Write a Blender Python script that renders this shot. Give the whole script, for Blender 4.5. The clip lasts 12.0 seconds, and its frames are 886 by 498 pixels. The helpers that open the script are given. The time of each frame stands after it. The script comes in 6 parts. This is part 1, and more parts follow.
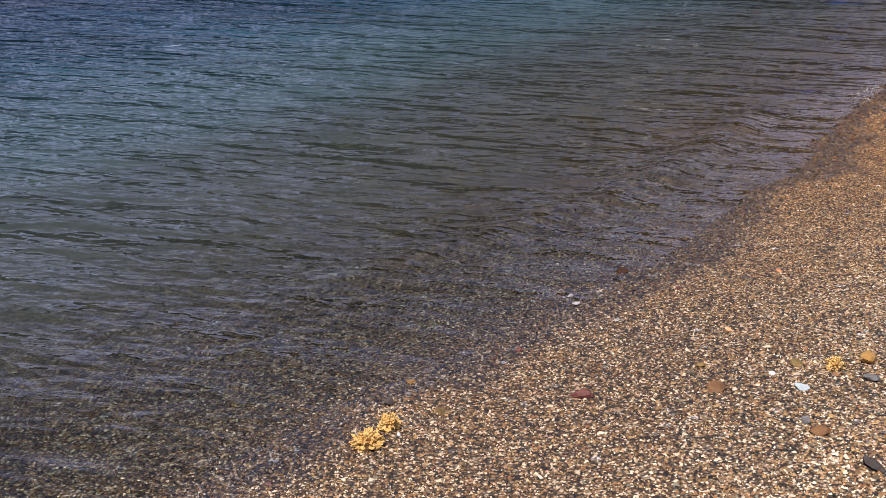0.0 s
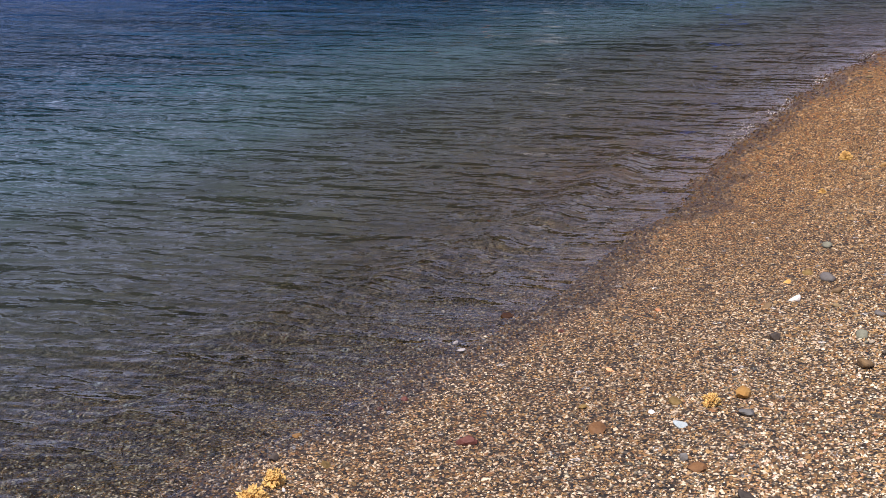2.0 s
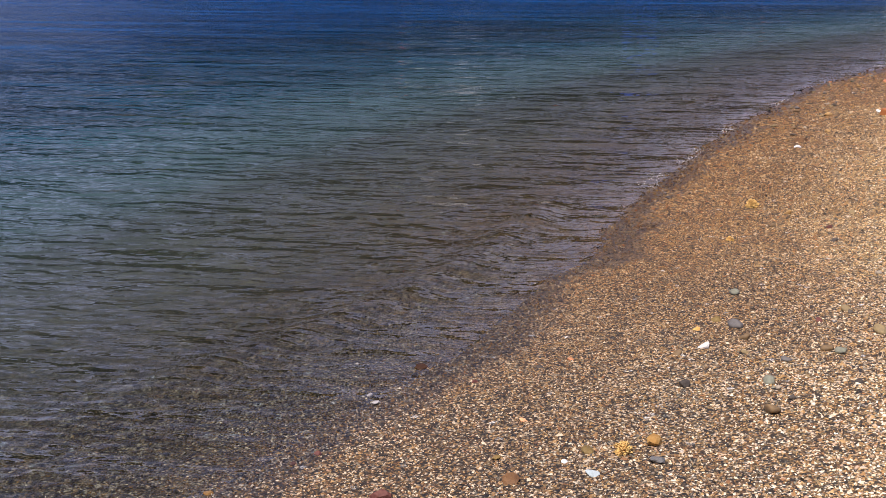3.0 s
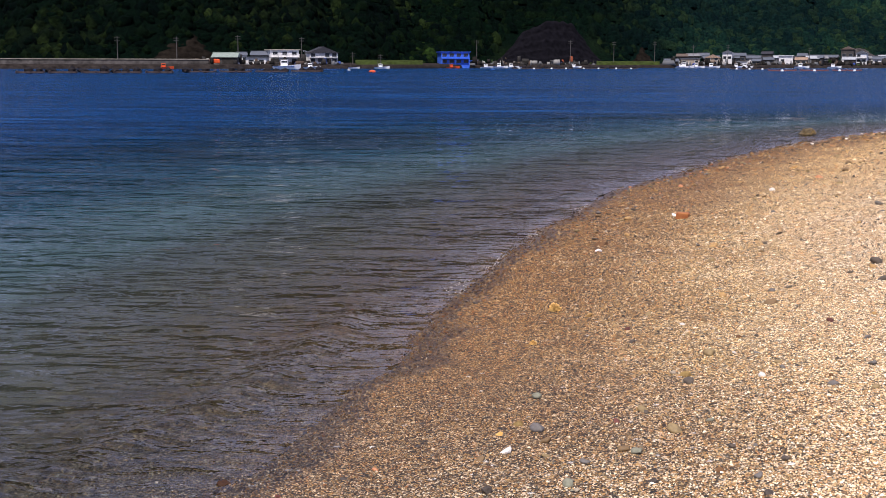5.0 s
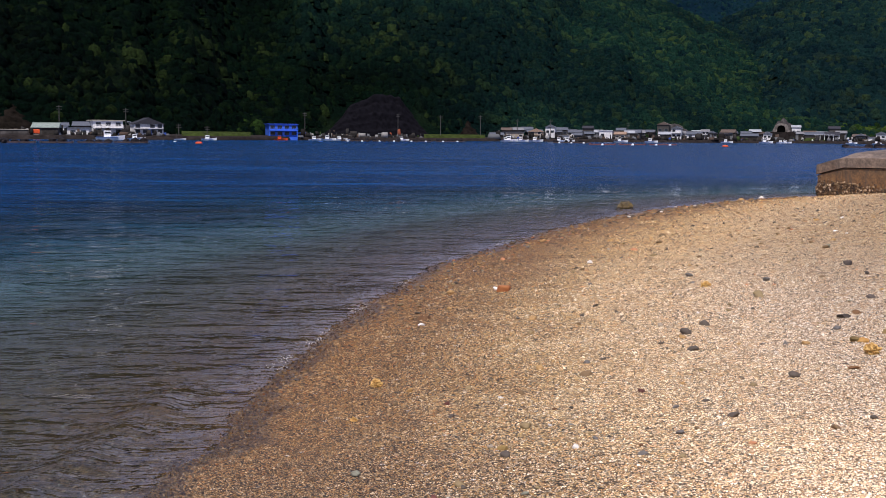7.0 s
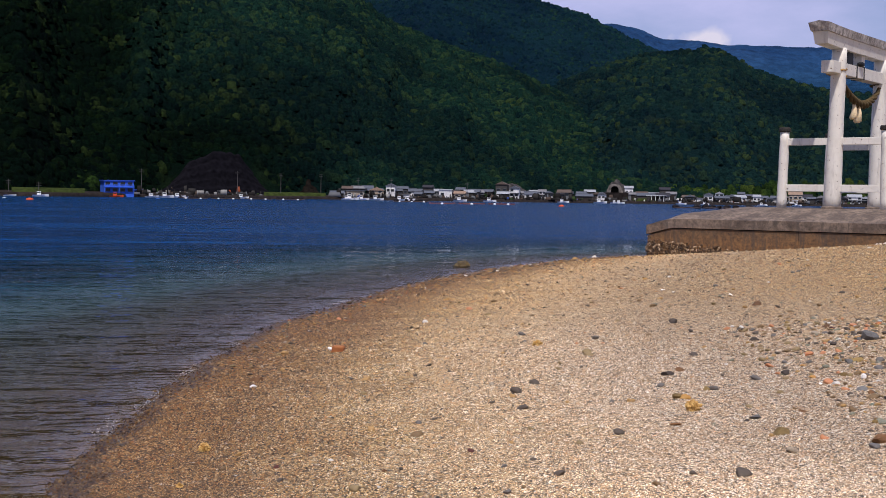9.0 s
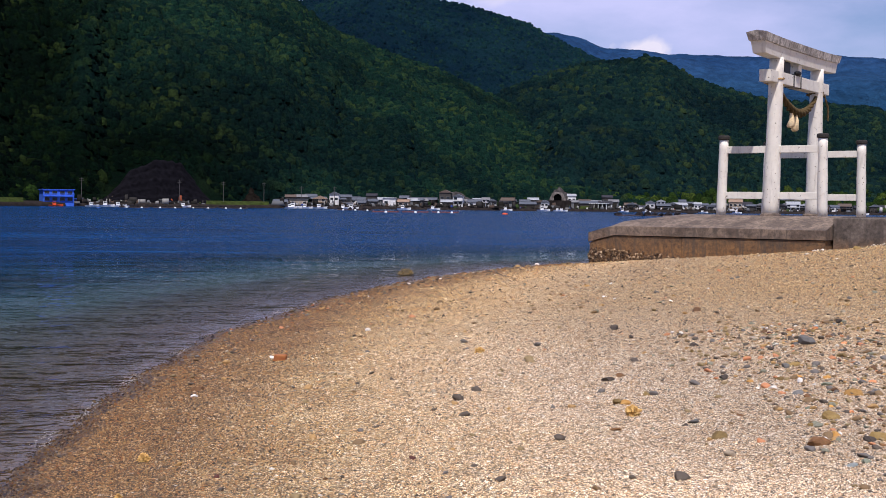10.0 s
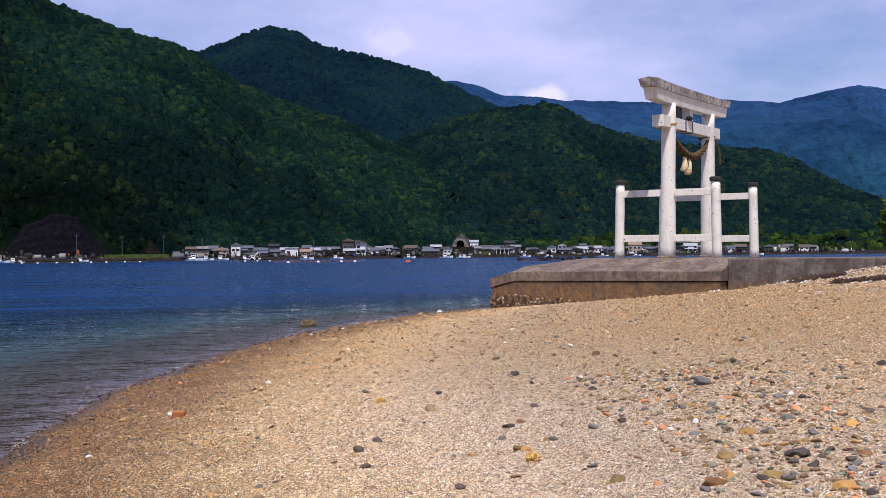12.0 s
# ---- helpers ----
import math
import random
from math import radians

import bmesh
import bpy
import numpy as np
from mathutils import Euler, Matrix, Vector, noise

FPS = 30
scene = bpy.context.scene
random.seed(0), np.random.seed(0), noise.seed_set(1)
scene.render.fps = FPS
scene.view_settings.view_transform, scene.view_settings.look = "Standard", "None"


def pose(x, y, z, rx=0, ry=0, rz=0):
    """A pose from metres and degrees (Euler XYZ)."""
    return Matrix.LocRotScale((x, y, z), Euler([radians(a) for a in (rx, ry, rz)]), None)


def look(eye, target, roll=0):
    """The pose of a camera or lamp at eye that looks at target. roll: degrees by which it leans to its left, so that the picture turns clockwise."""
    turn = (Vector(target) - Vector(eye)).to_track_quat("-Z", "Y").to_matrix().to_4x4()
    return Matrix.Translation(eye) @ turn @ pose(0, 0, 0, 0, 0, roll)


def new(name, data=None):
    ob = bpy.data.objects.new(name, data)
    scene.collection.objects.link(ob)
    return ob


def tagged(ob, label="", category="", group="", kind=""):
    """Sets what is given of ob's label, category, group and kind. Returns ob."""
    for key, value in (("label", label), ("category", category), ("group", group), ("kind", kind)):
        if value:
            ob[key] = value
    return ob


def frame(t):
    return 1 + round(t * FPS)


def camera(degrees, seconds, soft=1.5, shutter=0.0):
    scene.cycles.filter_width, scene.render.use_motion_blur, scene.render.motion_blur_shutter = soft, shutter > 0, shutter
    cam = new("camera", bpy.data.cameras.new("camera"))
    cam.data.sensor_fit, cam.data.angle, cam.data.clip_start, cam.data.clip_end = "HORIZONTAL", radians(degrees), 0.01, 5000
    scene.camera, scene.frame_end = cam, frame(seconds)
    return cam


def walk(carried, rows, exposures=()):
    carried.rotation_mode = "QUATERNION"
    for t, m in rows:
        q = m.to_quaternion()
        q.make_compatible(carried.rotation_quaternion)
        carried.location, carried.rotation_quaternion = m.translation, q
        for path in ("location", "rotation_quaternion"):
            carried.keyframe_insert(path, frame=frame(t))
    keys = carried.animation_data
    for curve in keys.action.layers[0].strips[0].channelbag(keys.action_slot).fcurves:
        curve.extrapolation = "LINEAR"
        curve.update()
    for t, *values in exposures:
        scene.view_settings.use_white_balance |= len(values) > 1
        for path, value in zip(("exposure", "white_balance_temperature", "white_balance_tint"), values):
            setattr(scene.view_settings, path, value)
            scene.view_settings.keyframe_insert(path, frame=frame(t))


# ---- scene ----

# camera: time, place, heading (clockwise from +y), pitch, roll
cam = camera(38.382, 12.0, 0.5)
PATH = [
    (0.0, -0.351, 0.014, 1.568, -38.517, -17.104, 0.060),
    (0.5, -0.343, 0.023, 1.571, -37.620, -16.584, -0.182),
    (1.0, -0.328, 0.024, 1.577, -36.838, -16.194, -0.359),
    (1.5, -0.309, 0.026, 1.584, -35.749, -15.525, -0.594),
    (2.0, -0.291, 0.027, 1.594, -33.769, -15.110, -0.557),
    (2.5, -0.279, 0.032, 1.605, -31.922, -13.817, -0.694),
    (3.0, -0.271, 0.031, 1.608, -29.942, -12.955, -0.279),
    (3.2, -0.267, 0.032, 1.610, -29.006, -12.500, -0.453),
    (4.8, -0.208, 0.048, 1.630, -22.659, -8.648, 0.056),
    (5.0, -0.201, 0.049, 1.633, -21.676, -8.261, 0.088),
    (5.5, -0.183, 0.047, 1.644, -19.480, -7.422, 0.037),
    (6.0, -0.169, 0.040, 1.654, -17.359, -6.565, 0.388),
    (6.5, -0.156, 0.032, 1.658, -15.674, -5.853, 0.428),
    (7.0, -0.135, 0.030, 1.668, -13.986, -5.007, 0.478),
    (9.0, -0.071, 0.026, 1.687, -6.849, -2.302, 0.890),
    (9.5, -0.058, 0.019, 1.688, -5.169, -1.939, 0.634),
    (10.0, -0.050, 0.011, 1.683, -4.333, -1.895, 0.737),
    (10.5, -0.037, 0.007, 1.688, -3.064, -2.034, 0.344),
    (11.0, -0.032, 0.001, 1.696, -2.651, -1.282, 0.597),
    (11.5, -0.015, 0.000, 1.701, -1.855, -0.256, -0.088),
    (12.0, -0.000, -0.000, 1.700, -0.000, 0.263, -0.515),
]


def eye_pose(x, y, z, heading, pitch, roll):
    h, p = radians(heading), radians(pitch)
    way = Vector((math.sin(h) * math.cos(p), math.cos(h) * math.cos(p), math.sin(p)))
    return look((x, y, z), Vector((x, y, z)) + way, roll)


walk(cam, [(r[0], eye_pose(*r[1:])) for r in PATH], [(0.0, 0.05, 6450, 19), (3.0, 0.05, 6450, 19), (5.0, 0.04, 6350, 19), (5.5, -0.10, 6300, 19), (6.0, -0.30, 6250, 19), (6.5, -0.26, 6200, 19), (7.0, -0.22, 6200, 19), (9.0, -0.40, 6150, 19), (9.5, -0.28, 6150, 19), (10.5, -0.15, 6100, 19), (12.0, -0.12, 6050, 19)])

# world and sun
SUN_AZ, SUN_EL = 176.0, 62.0
world = bpy.data.worlds.new("sky")
scene.world = world
world.use_nodes = True
wn, wl = world.node_tree.nodes, world.node_tree.links
sky = wn.new("ShaderNodeTexSky")
sky.sky_type, sky.sun_disc = "NISHITA", False
sky.sun_elevation, sky.sun_rotation = radians(SUN_EL), radians(SUN_AZ)
sky.air_density, sky.dust_density, sky.ozone_density = 1.0, 0.6, 2.0
wn["Background"].inputs["Strength"].default_value = 0.085
tc = wn.new("ShaderNodeTexCoord")
mp = wn.new("ShaderNodeMapping")
mp.inputs["Scale"].default_value = (1.0, 1.0, 2.6)
wl.new(tc.outputs["Generated"], mp.inputs["Vector"])
cn = wn.new("ShaderNodeTexNoise")
cn.inputs["Scale"].default_value, cn.inputs["Detail"].default_value, cn.inputs["Roughness"].default_value = 3.2, 7.0, 0.58
wl.new(mp.outputs["Vector"], cn.inputs["Vector"])
cr = wn.new("ShaderNodeValToRGB")
cr.color_ramp.elements[0].position, cr.color_ramp.elements[1].position = 0.28, 0.66
wl.new(cn.outputs["Fac"], cr.inputs["Fac"])
cm = wn.new("ShaderNodeMixRGB")
cm.inputs["Color2"].default_value = (8.5, 8.7, 12.4, 1)
sz = wn.new("ShaderNodeSeparateXYZ")
wl.new(tc.outputs["Generated"], sz.inputs[0])
fade = wn.new("ShaderNodeMapRange")          # summer haze: clouds thin out towards the zenith
for _i, _v in (("From Min", 0.05), ("From Max", 0.9), ("To Min", 1.0), ("To Max", 0.25)):
    fade.inputs[_i].default_value = _v
wl.new(sz.outputs["Z"], fade.inputs["Value"])
thin = wn.new("ShaderNodeMath")
thin.operation = "MULTIPLY"
wl.new(cr.outputs["Color"], thin.inputs[0])
wl.new(fade.outputs["Result"], thin.inputs[1])
wl.new(thin.outputs["Value"], cm.inputs["Fac"])
tint = wn.new("ShaderNodeMixRGB")
tint.blend_type = "MULTIPLY"
tint.inputs["Fac"].default_value, tint.inputs["Color2"].default_value = 1.0, (0.88, 1.0, 1.22, 1)
wl.new(sky.outputs["Color"], tint.inputs["Color1"])
wl.new(tint.outputs["Color"], cm.inputs["Color1"])

# two small white summer clouds over the far range: heading, elevation, size, strength
last = cm.outputs["Color"]
for _a, _e, _r, _s in ((4.4, 6.95, 0.0165, 0.9), (-2.4, 9.4, 0.017, 0.35)):
    away = wn.new("ShaderNodeVectorMath")
    away.operation = "SUBTRACT"
    wl.new(tc.outputs["Generated"], away.inputs[0])
    away.inputs[1].default_value = (math.sin(radians(_a)) * math.cos(radians(_e)), math.cos(radians(_a)) * math.cos(radians(_e)), math.sin(radians(_e)))
    flat = wn.new("ShaderNodeVectorMath")
    flat.operation = "MULTIPLY"
    flat.inputs[1].default_value = (0.8, 1.0, 1.5)
    wl.new(away.outputs["Vector"], flat.inputs[0])
    size = wn.new("ShaderNodeVectorMath")
    size.operation = "LENGTH"
    wl.new(flat.outputs["Vector"], size.inputs[0])
    puff = wn.new("ShaderNodeTexNoise")
    puff.inputs["Scale"].default_value, puff.inputs["Detail"].default_value = 42.0, 3.0
    wl.new(tc.outputs["Generated"], puff.inputs["Vector"])
    edge = wn.new("ShaderNodeMath")
    edge.operation, edge.inputs[1].default_value = "MULTIPLY_ADD", _r * 2.6
    wl.new(puff.outputs["Fac"], edge.inputs[0])
    wl.new(size.outputs["Value"], edge.inputs[2])
    soft = wn.new("ShaderNodeMapRange")
    for _i, _v in (("From Min", _r * 1.7), ("From Max", _r * 2.4), ("To Min", _s), ("To Max", 0.0)):
        soft.inputs[_i].default_value = _v
    wl.new(edge.outputs["Value"], soft.inputs["Value"])
    white = wn.new("ShaderNodeMixRGB")
    white.inputs["Color2"].default_value = (11.5, 11.0, 11.8, 1)
    wl.new(soft.outputs["Result"], white.inputs["Fac"])
    wl.new(last, white.inputs["Color1"])
    last = white.outputs["Color"]
wl.new(last, wn["Background"].inputs["Color"])
sun = new("sun", bpy.data.lights.new("sun", "SUN"))
sun.data.energy, sun.data.angle, sun.data.color = 5.6, radians(0.53), (1.0, 0.94, 0.84)
_h, _e = radians(SUN_AZ), radians(SUN_EL)
sun.matrix_world = look((0, 0, 60), Vector((0, 0, 60)) - Vector((math.sin(_h) * math.cos(_e), math.cos(_h) * math.cos(_e), math.sin(_e))))


# ---- materials ----
class Mat:
    """A small builder for node materials."""

    def __init__(self, name, rough=0.8, metal=0.0, spec=0.5):
        self.m = bpy.data.materials.new(name)
        self.m.use_nodes = True
        self.n, self.l = self.m.node_tree.nodes, self.m.node_tree.links
        self.b = self.n["Principled BSDF"]
        self.b.inputs["Roughness"].default_value = rough
        self.b.inputs["Metallic"].default_value = metal
        self.b.inputs["Specular IOR Level"].default_value = spec

    def node(self, kind, **values):
        nd = self.n.new(kind)
        for k, v in values.items():
            nd.inputs[k.replace("_", " ")].default_value = v
        return nd

    def link(self, a, b):
        self.l.new(a, b)

    def coords(self, scale=(1, 1, 1), rot=(0, 0, 0), src="Object"):
        g = self.n.new("ShaderNodeTexCoord")
        mpg = self.n.new("ShaderNodeMapping")
        mpg.inputs["Scale"].default_value = scale
        mpg.inputs["Rotation"].default_value = rot
        self.link(g.outputs[src], mpg.inputs["Vector"])
        return mpg.outputs["Vector"]

    def noise(self, scale, detail=4.0, rough=0.55, vec=None):
        t = self.node("ShaderNodeTexNoise", Scale=scale, Detail=detail, Roughness=rough)
        self.link(vec if vec is not None else self.coords(), t.inputs["Vector"])
        return t.outputs["Fac"]

    def voronoi(self, scale, vec=None, randomness=1.0):
        t = self.node("ShaderNodeTexVoronoi", Scale=scale, Randomness=randomness)
        self.link(vec if vec is not None else self.coords(), t.inputs["Vector"])
        return t

    def ramp(self, fac, stops, constant=False):
        r = self.n.new("ShaderNodeValToRGB")
        if constant:
            r.color_ramp.interpolation = "CONSTANT"
        e = r.color_ramp.elements
        while len(e) < len(stops):
            e.new(0.5)
        for el, (p, col) in zip(e, stops):
            el.position = p
            el.color = (*col, 1) if len(col) == 3 else col
        self.link(fac, r.inputs["Fac"])
        return r.outputs["Color"]

    def grey(self, fac, a, b, lo=0.0, hi=1.0):
        """Maps fac from a..b to lo..hi, clamped."""
        r = self.n.new("ShaderNodeMapRange")
        for k, v in (("From Min", a), ("From Max", b), ("To Min", lo), ("To Max", hi)):
            r.inputs[k].default_value = v
        self.link(fac, r.inputs["Value"])
        return r.outputs["Result"]

    def mix(self, fac, a, b, mode="MIX"):
        x = self.n.new("ShaderNodeMixRGB")
        x.blend_type = mode
        for sock, v in zip((x.inputs["Fac"], x.inputs["Color1"], x.inputs["Color2"]), (fac, a, b)):
            if isinstance(v, (int, float)):
                sock.default_value = v
            elif isinstance(v, tuple):
                sock.default_value = (*v, 1)
            else:
                self.link(v, sock)
        return x.outputs["Color"]

    def math(self, op, a, b=0.0):
        x = self.n.new("ShaderNodeMath")
        x.operation = op
        for sock, v in zip(x.inputs, (a, b)):
            if isinstance(v, (int, float)):
                sock.default_value = v
            else:
                self.link(v, sock)
        return x.outputs["Value"]

    def bump(self, height, strength, dist, normal=None):
        x = self.node("ShaderNodeBump", Strength=strength, Distance=dist)
        self.link(height, x.inputs["Height"])
        if normal is not None:
            self.link(normal, x.inputs["Normal"])
        self.link(x.outputs["Normal"], self.b.inputs["Normal"])
        return x.outputs["Normal"]

    def color(self, c):
        if isinstance(c, tuple):
            self.b.inputs["Base Color"].default_value = (*c, 1)
        else:
            self.link(c, self.b.inputs["Base Color"])

    def random(self):
        g = self.n.new("ShaderNodeNewGeometry")
        return g.outputs["Random Per Island"]

    def place(self):
        g = self.n.new("ShaderNodeNewGeometry")
        sp = self.n.new("ShaderNodeSeparateXYZ")
        self.link(g.outputs["Position"], sp.inputs[0])
        return g.outputs["Position"], sp.outputs


PEBBLE_STOPS = [(0.0, (0.035, 0.028, 0.018)), (0.10, (0.14, 0.088, 0.035)), (0.22, (0.34, 0.215, 0.085)), (0.36, (0.46, 0.30, 0.115)), (0.50, (0.56, 0.42, 0.21)),
                (0.62, (0.20, 0.145, 0.075)), (0.72, (0.72, 0.61, 0.43)), (0.84, (0.47, 0.22, 0.065)), (0.91, (0.86, 0.82, 0.72)), (0.98, (0.19, 0.20, 0.18))]

SHELLY_STOPS = [(0.0, (0.018, 0.015, 0.014)), (0.16, (0.085, 0.05, 0.032)), (0.30, (0.24, 0.135, 0.075)), (0.43, (0.47, 0.33, 0.19)), (0.54, (0.045, 0.04, 0.036)),
                (0.63, (0.86, 0.82, 0.77)), (0.77, (0.19, 0.115, 0.08)), (0.87, (0.92, 0.90, 0.87)), (0.95, (0.30, 0.10, 0.04)), (0.98, (0.24, 0.26, 0.24))]

GRIT_STOPS = [(0.0, (0.10, 0.075, 0.055)), (0.12, (0.34, 0.24, 0.17)), (0.28, (0.62, 0.50, 0.40)), (0.45, (0.80, 0.70, 0.60)), (0.58, (0.46, 0.30, 0.19)),
              (0.70, (0.86, 0.80, 0.74)), (0.84, (0.58, 0.40, 0.24)), (0.92, (0.92, 0.90, 0.87)), (0.98, (0.28, 0.27, 0.26))]


def wetness(m):
    """1 below the reach of the waves, 0 on the dry beach, with an uneven edge."""
    pos, xyz = m.place()
    wob = m.noise(1.3, 3.0, 0.6, pos)
    z = m.math("ADD", xyz[2], m.math("MULTIPLY", m.math("SUBTRACT", wob, 0.5), 0.024))
    return m.grey(z, 0.049, 0.061, 1.0, 0.0)


def shelly(m, pos, xyz):
    """Share of broken white shell in the gravel: most of it lies at the southern end of the beach."""
    return m.grey(m.math("ADD", xyz[1], m.math("MULTIPLY", m.noise(0.8, 3.0, 0.6, pos), 2.5)), 4.6, 8.0, 0.62, 0.06)


def height_tone(m, height, xyz):
    """Tone factor of the gravel by height: palest on the mid beach, with a lift at the southern end."""
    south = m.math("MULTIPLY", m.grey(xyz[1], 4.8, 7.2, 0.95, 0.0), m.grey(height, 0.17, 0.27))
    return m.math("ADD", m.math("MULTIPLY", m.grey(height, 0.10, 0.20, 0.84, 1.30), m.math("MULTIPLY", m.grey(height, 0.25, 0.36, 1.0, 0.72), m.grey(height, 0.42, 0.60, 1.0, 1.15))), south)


def gravel_material():
    m = Mat("gravel", 0.75)
    pos, xyz = m.place()
    v1 = m.voronoi(96.0, pos)
    v2 = m.voronoi(42.0, pos)
    pick = m.n.new("ShaderNodeSeparateXYZ")
    m.link(v1.outputs["Color"], pick.inputs[0])
    pick2 = m.n.new("ShaderNodeSeparateXYZ")
    m.link(v2.outputs["Color"], pick2.inputs[0])
    # coarse rusty gravel along the water, pale shelly grit in drifts higher up
    hz = m.math("ADD", xyz[2], m.math("MULTIPLY", m.math("SUBTRACT", m.noise(0.9, 3.0, 0.6, pos), 0.5), 0.16))
    patch = m.noise(0.55, 4.0, 0.6, pos)
    pale = m.math("ADD", m.math("MULTIPLY", m.grey(hz, 0.18, 0.30, 0.0, 0.62), m.grey(hz, 0.38, 0.60, 1.0, 0.2)), m.grey(patch, 0.45, 0.68, 0.0, 0.30))
    c1 = m.mix(pale, m.ramp(pick.outputs[0], PEBBLE_STOPS, True), m.ramp(pick.outputs[0], GRIT_STOPS, True))
    c2 = m.mix(pale, m.ramp(pick2.outputs[0], PEBBLE_STOPS, True), m.ramp(pick2.outputs[0], GRIT_STOPS, True))
    shell = shelly(m, pos, xyz)
    c1 = m.mix(shell, c1, m.ramp(pick.outputs[0], SHELLY_STOPS, True))
    c2 = m.mix(shell, c2, m.ramp(pick2.outputs[0], SHELLY_STOPS, True))
    big = m.grey(pick2.outputs[1], 0.93, 0.94)
    c = m.mix(big, c1, c2)
    c = m.mix(m.grey(m.noise(2.3, 3.0, 0.6, pos), 0.5, 0.75, 0.0, 0.35), c, m.mix(1.0, c, (0.80, 0.60, 0.36), "MULTIPLY"))
    rusty = m.math("MULTIPLY", m.grey(hz, 0.09, 0.175, 1.0, 0.0), m.grey(shell, 0.1, 0.62, 1.0, 0.4))
    c = m.mix(rusty, c, m.mix(1.0, c, (0.64, 0.48, 0.29), "MULTIPLY"))
    c = m.mix(shell, m.mix(1.0, c, (1.26, 1.13, 0.86), "MULTIPLY"), m.mix(1.0, c, (0.96, 0.80, 0.62), "MULTIPLY"))
    c = m.mix(1.0, m.mix(1.0, c, (0.94, 0.98, 1.03), "MULTIPLY"), height_tone(m, hz, xyz), "MULTIPLY")
    c = m.mix(m.grey(m.math("ADD", xyz[1], m.math("MULTIPLY", patch, 6.0)), 13.0, 21.0, 0.0, 1.0), c, m.mix(1.0, c, (0.98, 0.88, 0.68), "MULTIPLY"))     # ochre sand by the jetty
    # single coarser bits, pale and dark
    v3 = m.voronoi(24.0, pos)
    pick3 = m.n.new("ShaderNodeSeparateXYZ")
    m.link(v3.outputs["Color"], pick3.inputs[0])
    bit = m.math("MULTIPLY", m.grey(v3.outputs["Distance"], 0.30, 0.42, 1.0, 0.0), m.grey(pick3.outputs[1], 0.86, 0.87))
    c = m.mix(bit, c, m.ramp(pick3.outputs[0], [(0.0, (0.06, 0.05, 0.04)), (0.30, (0.17, 0.115, 0.06)), (0.5, (0.72, 0.66, 0.58)), (0.72, (0.14, 0.13, 0.11)), (0.86, (0.44, 0.24, 0.09))], True))
    # shade in the gaps between pebbles, painted as a darker cell rim
    dark = m.grey(v1.outputs["Distance"], 0.26, 0.60, 1.22, 0.20)
    c = m.mix(1.0, c, dark, "MULTIPLY")
    speck = m.noise(14.0, 4.0, 0.8, pos)
    c = m.mix(1.0, c, m.grey(speck, 0.32, 0.68, 0.44, 1.62), "MULTIPLY")
    c = m.mix(1.0, c, m.grey(shell, 0.06, 0.62, 1.0, 0.60), "MULTIPLY")        # shade between the loose chips, painted into the ground
    wet = wetness(m)
    c = m.mix(wet, c, m.mix(1.0, c, (0.50, 0.545, 0.62), "MULTIPLY"))
    c = m.mix(m.grey(xyz[2], 0.0, 0.045, 1.0, 0.0), c, m.mix(1.0, c, (0.74, 0.82, 0.82), "MULTIPLY"))
    c = m.mix(m.grey(xyz[2], -0.42, -0.05, 0.86, 0.0), c, m.mix(m.grey(speck, 0.3, 0.7), (0.048, 0.058, 0.058), (0.125, 0.140, 0.132)))     # bed fades to a dark grey-green speckle with depth
    m.color(c)
    m.link(m.grey(wet, 0.0, 1.0, 0.8, 0.32), m.b.inputs["Roughness"])
    h = m.math("ADD", m.math("MULTIPLY", v1.outputs["Distance"], -1.0), m.math("MULTIPLY", v2.outputs["Distance"], -0.8))
    m.bump(h, 0.6, 0.006)
    return m.m


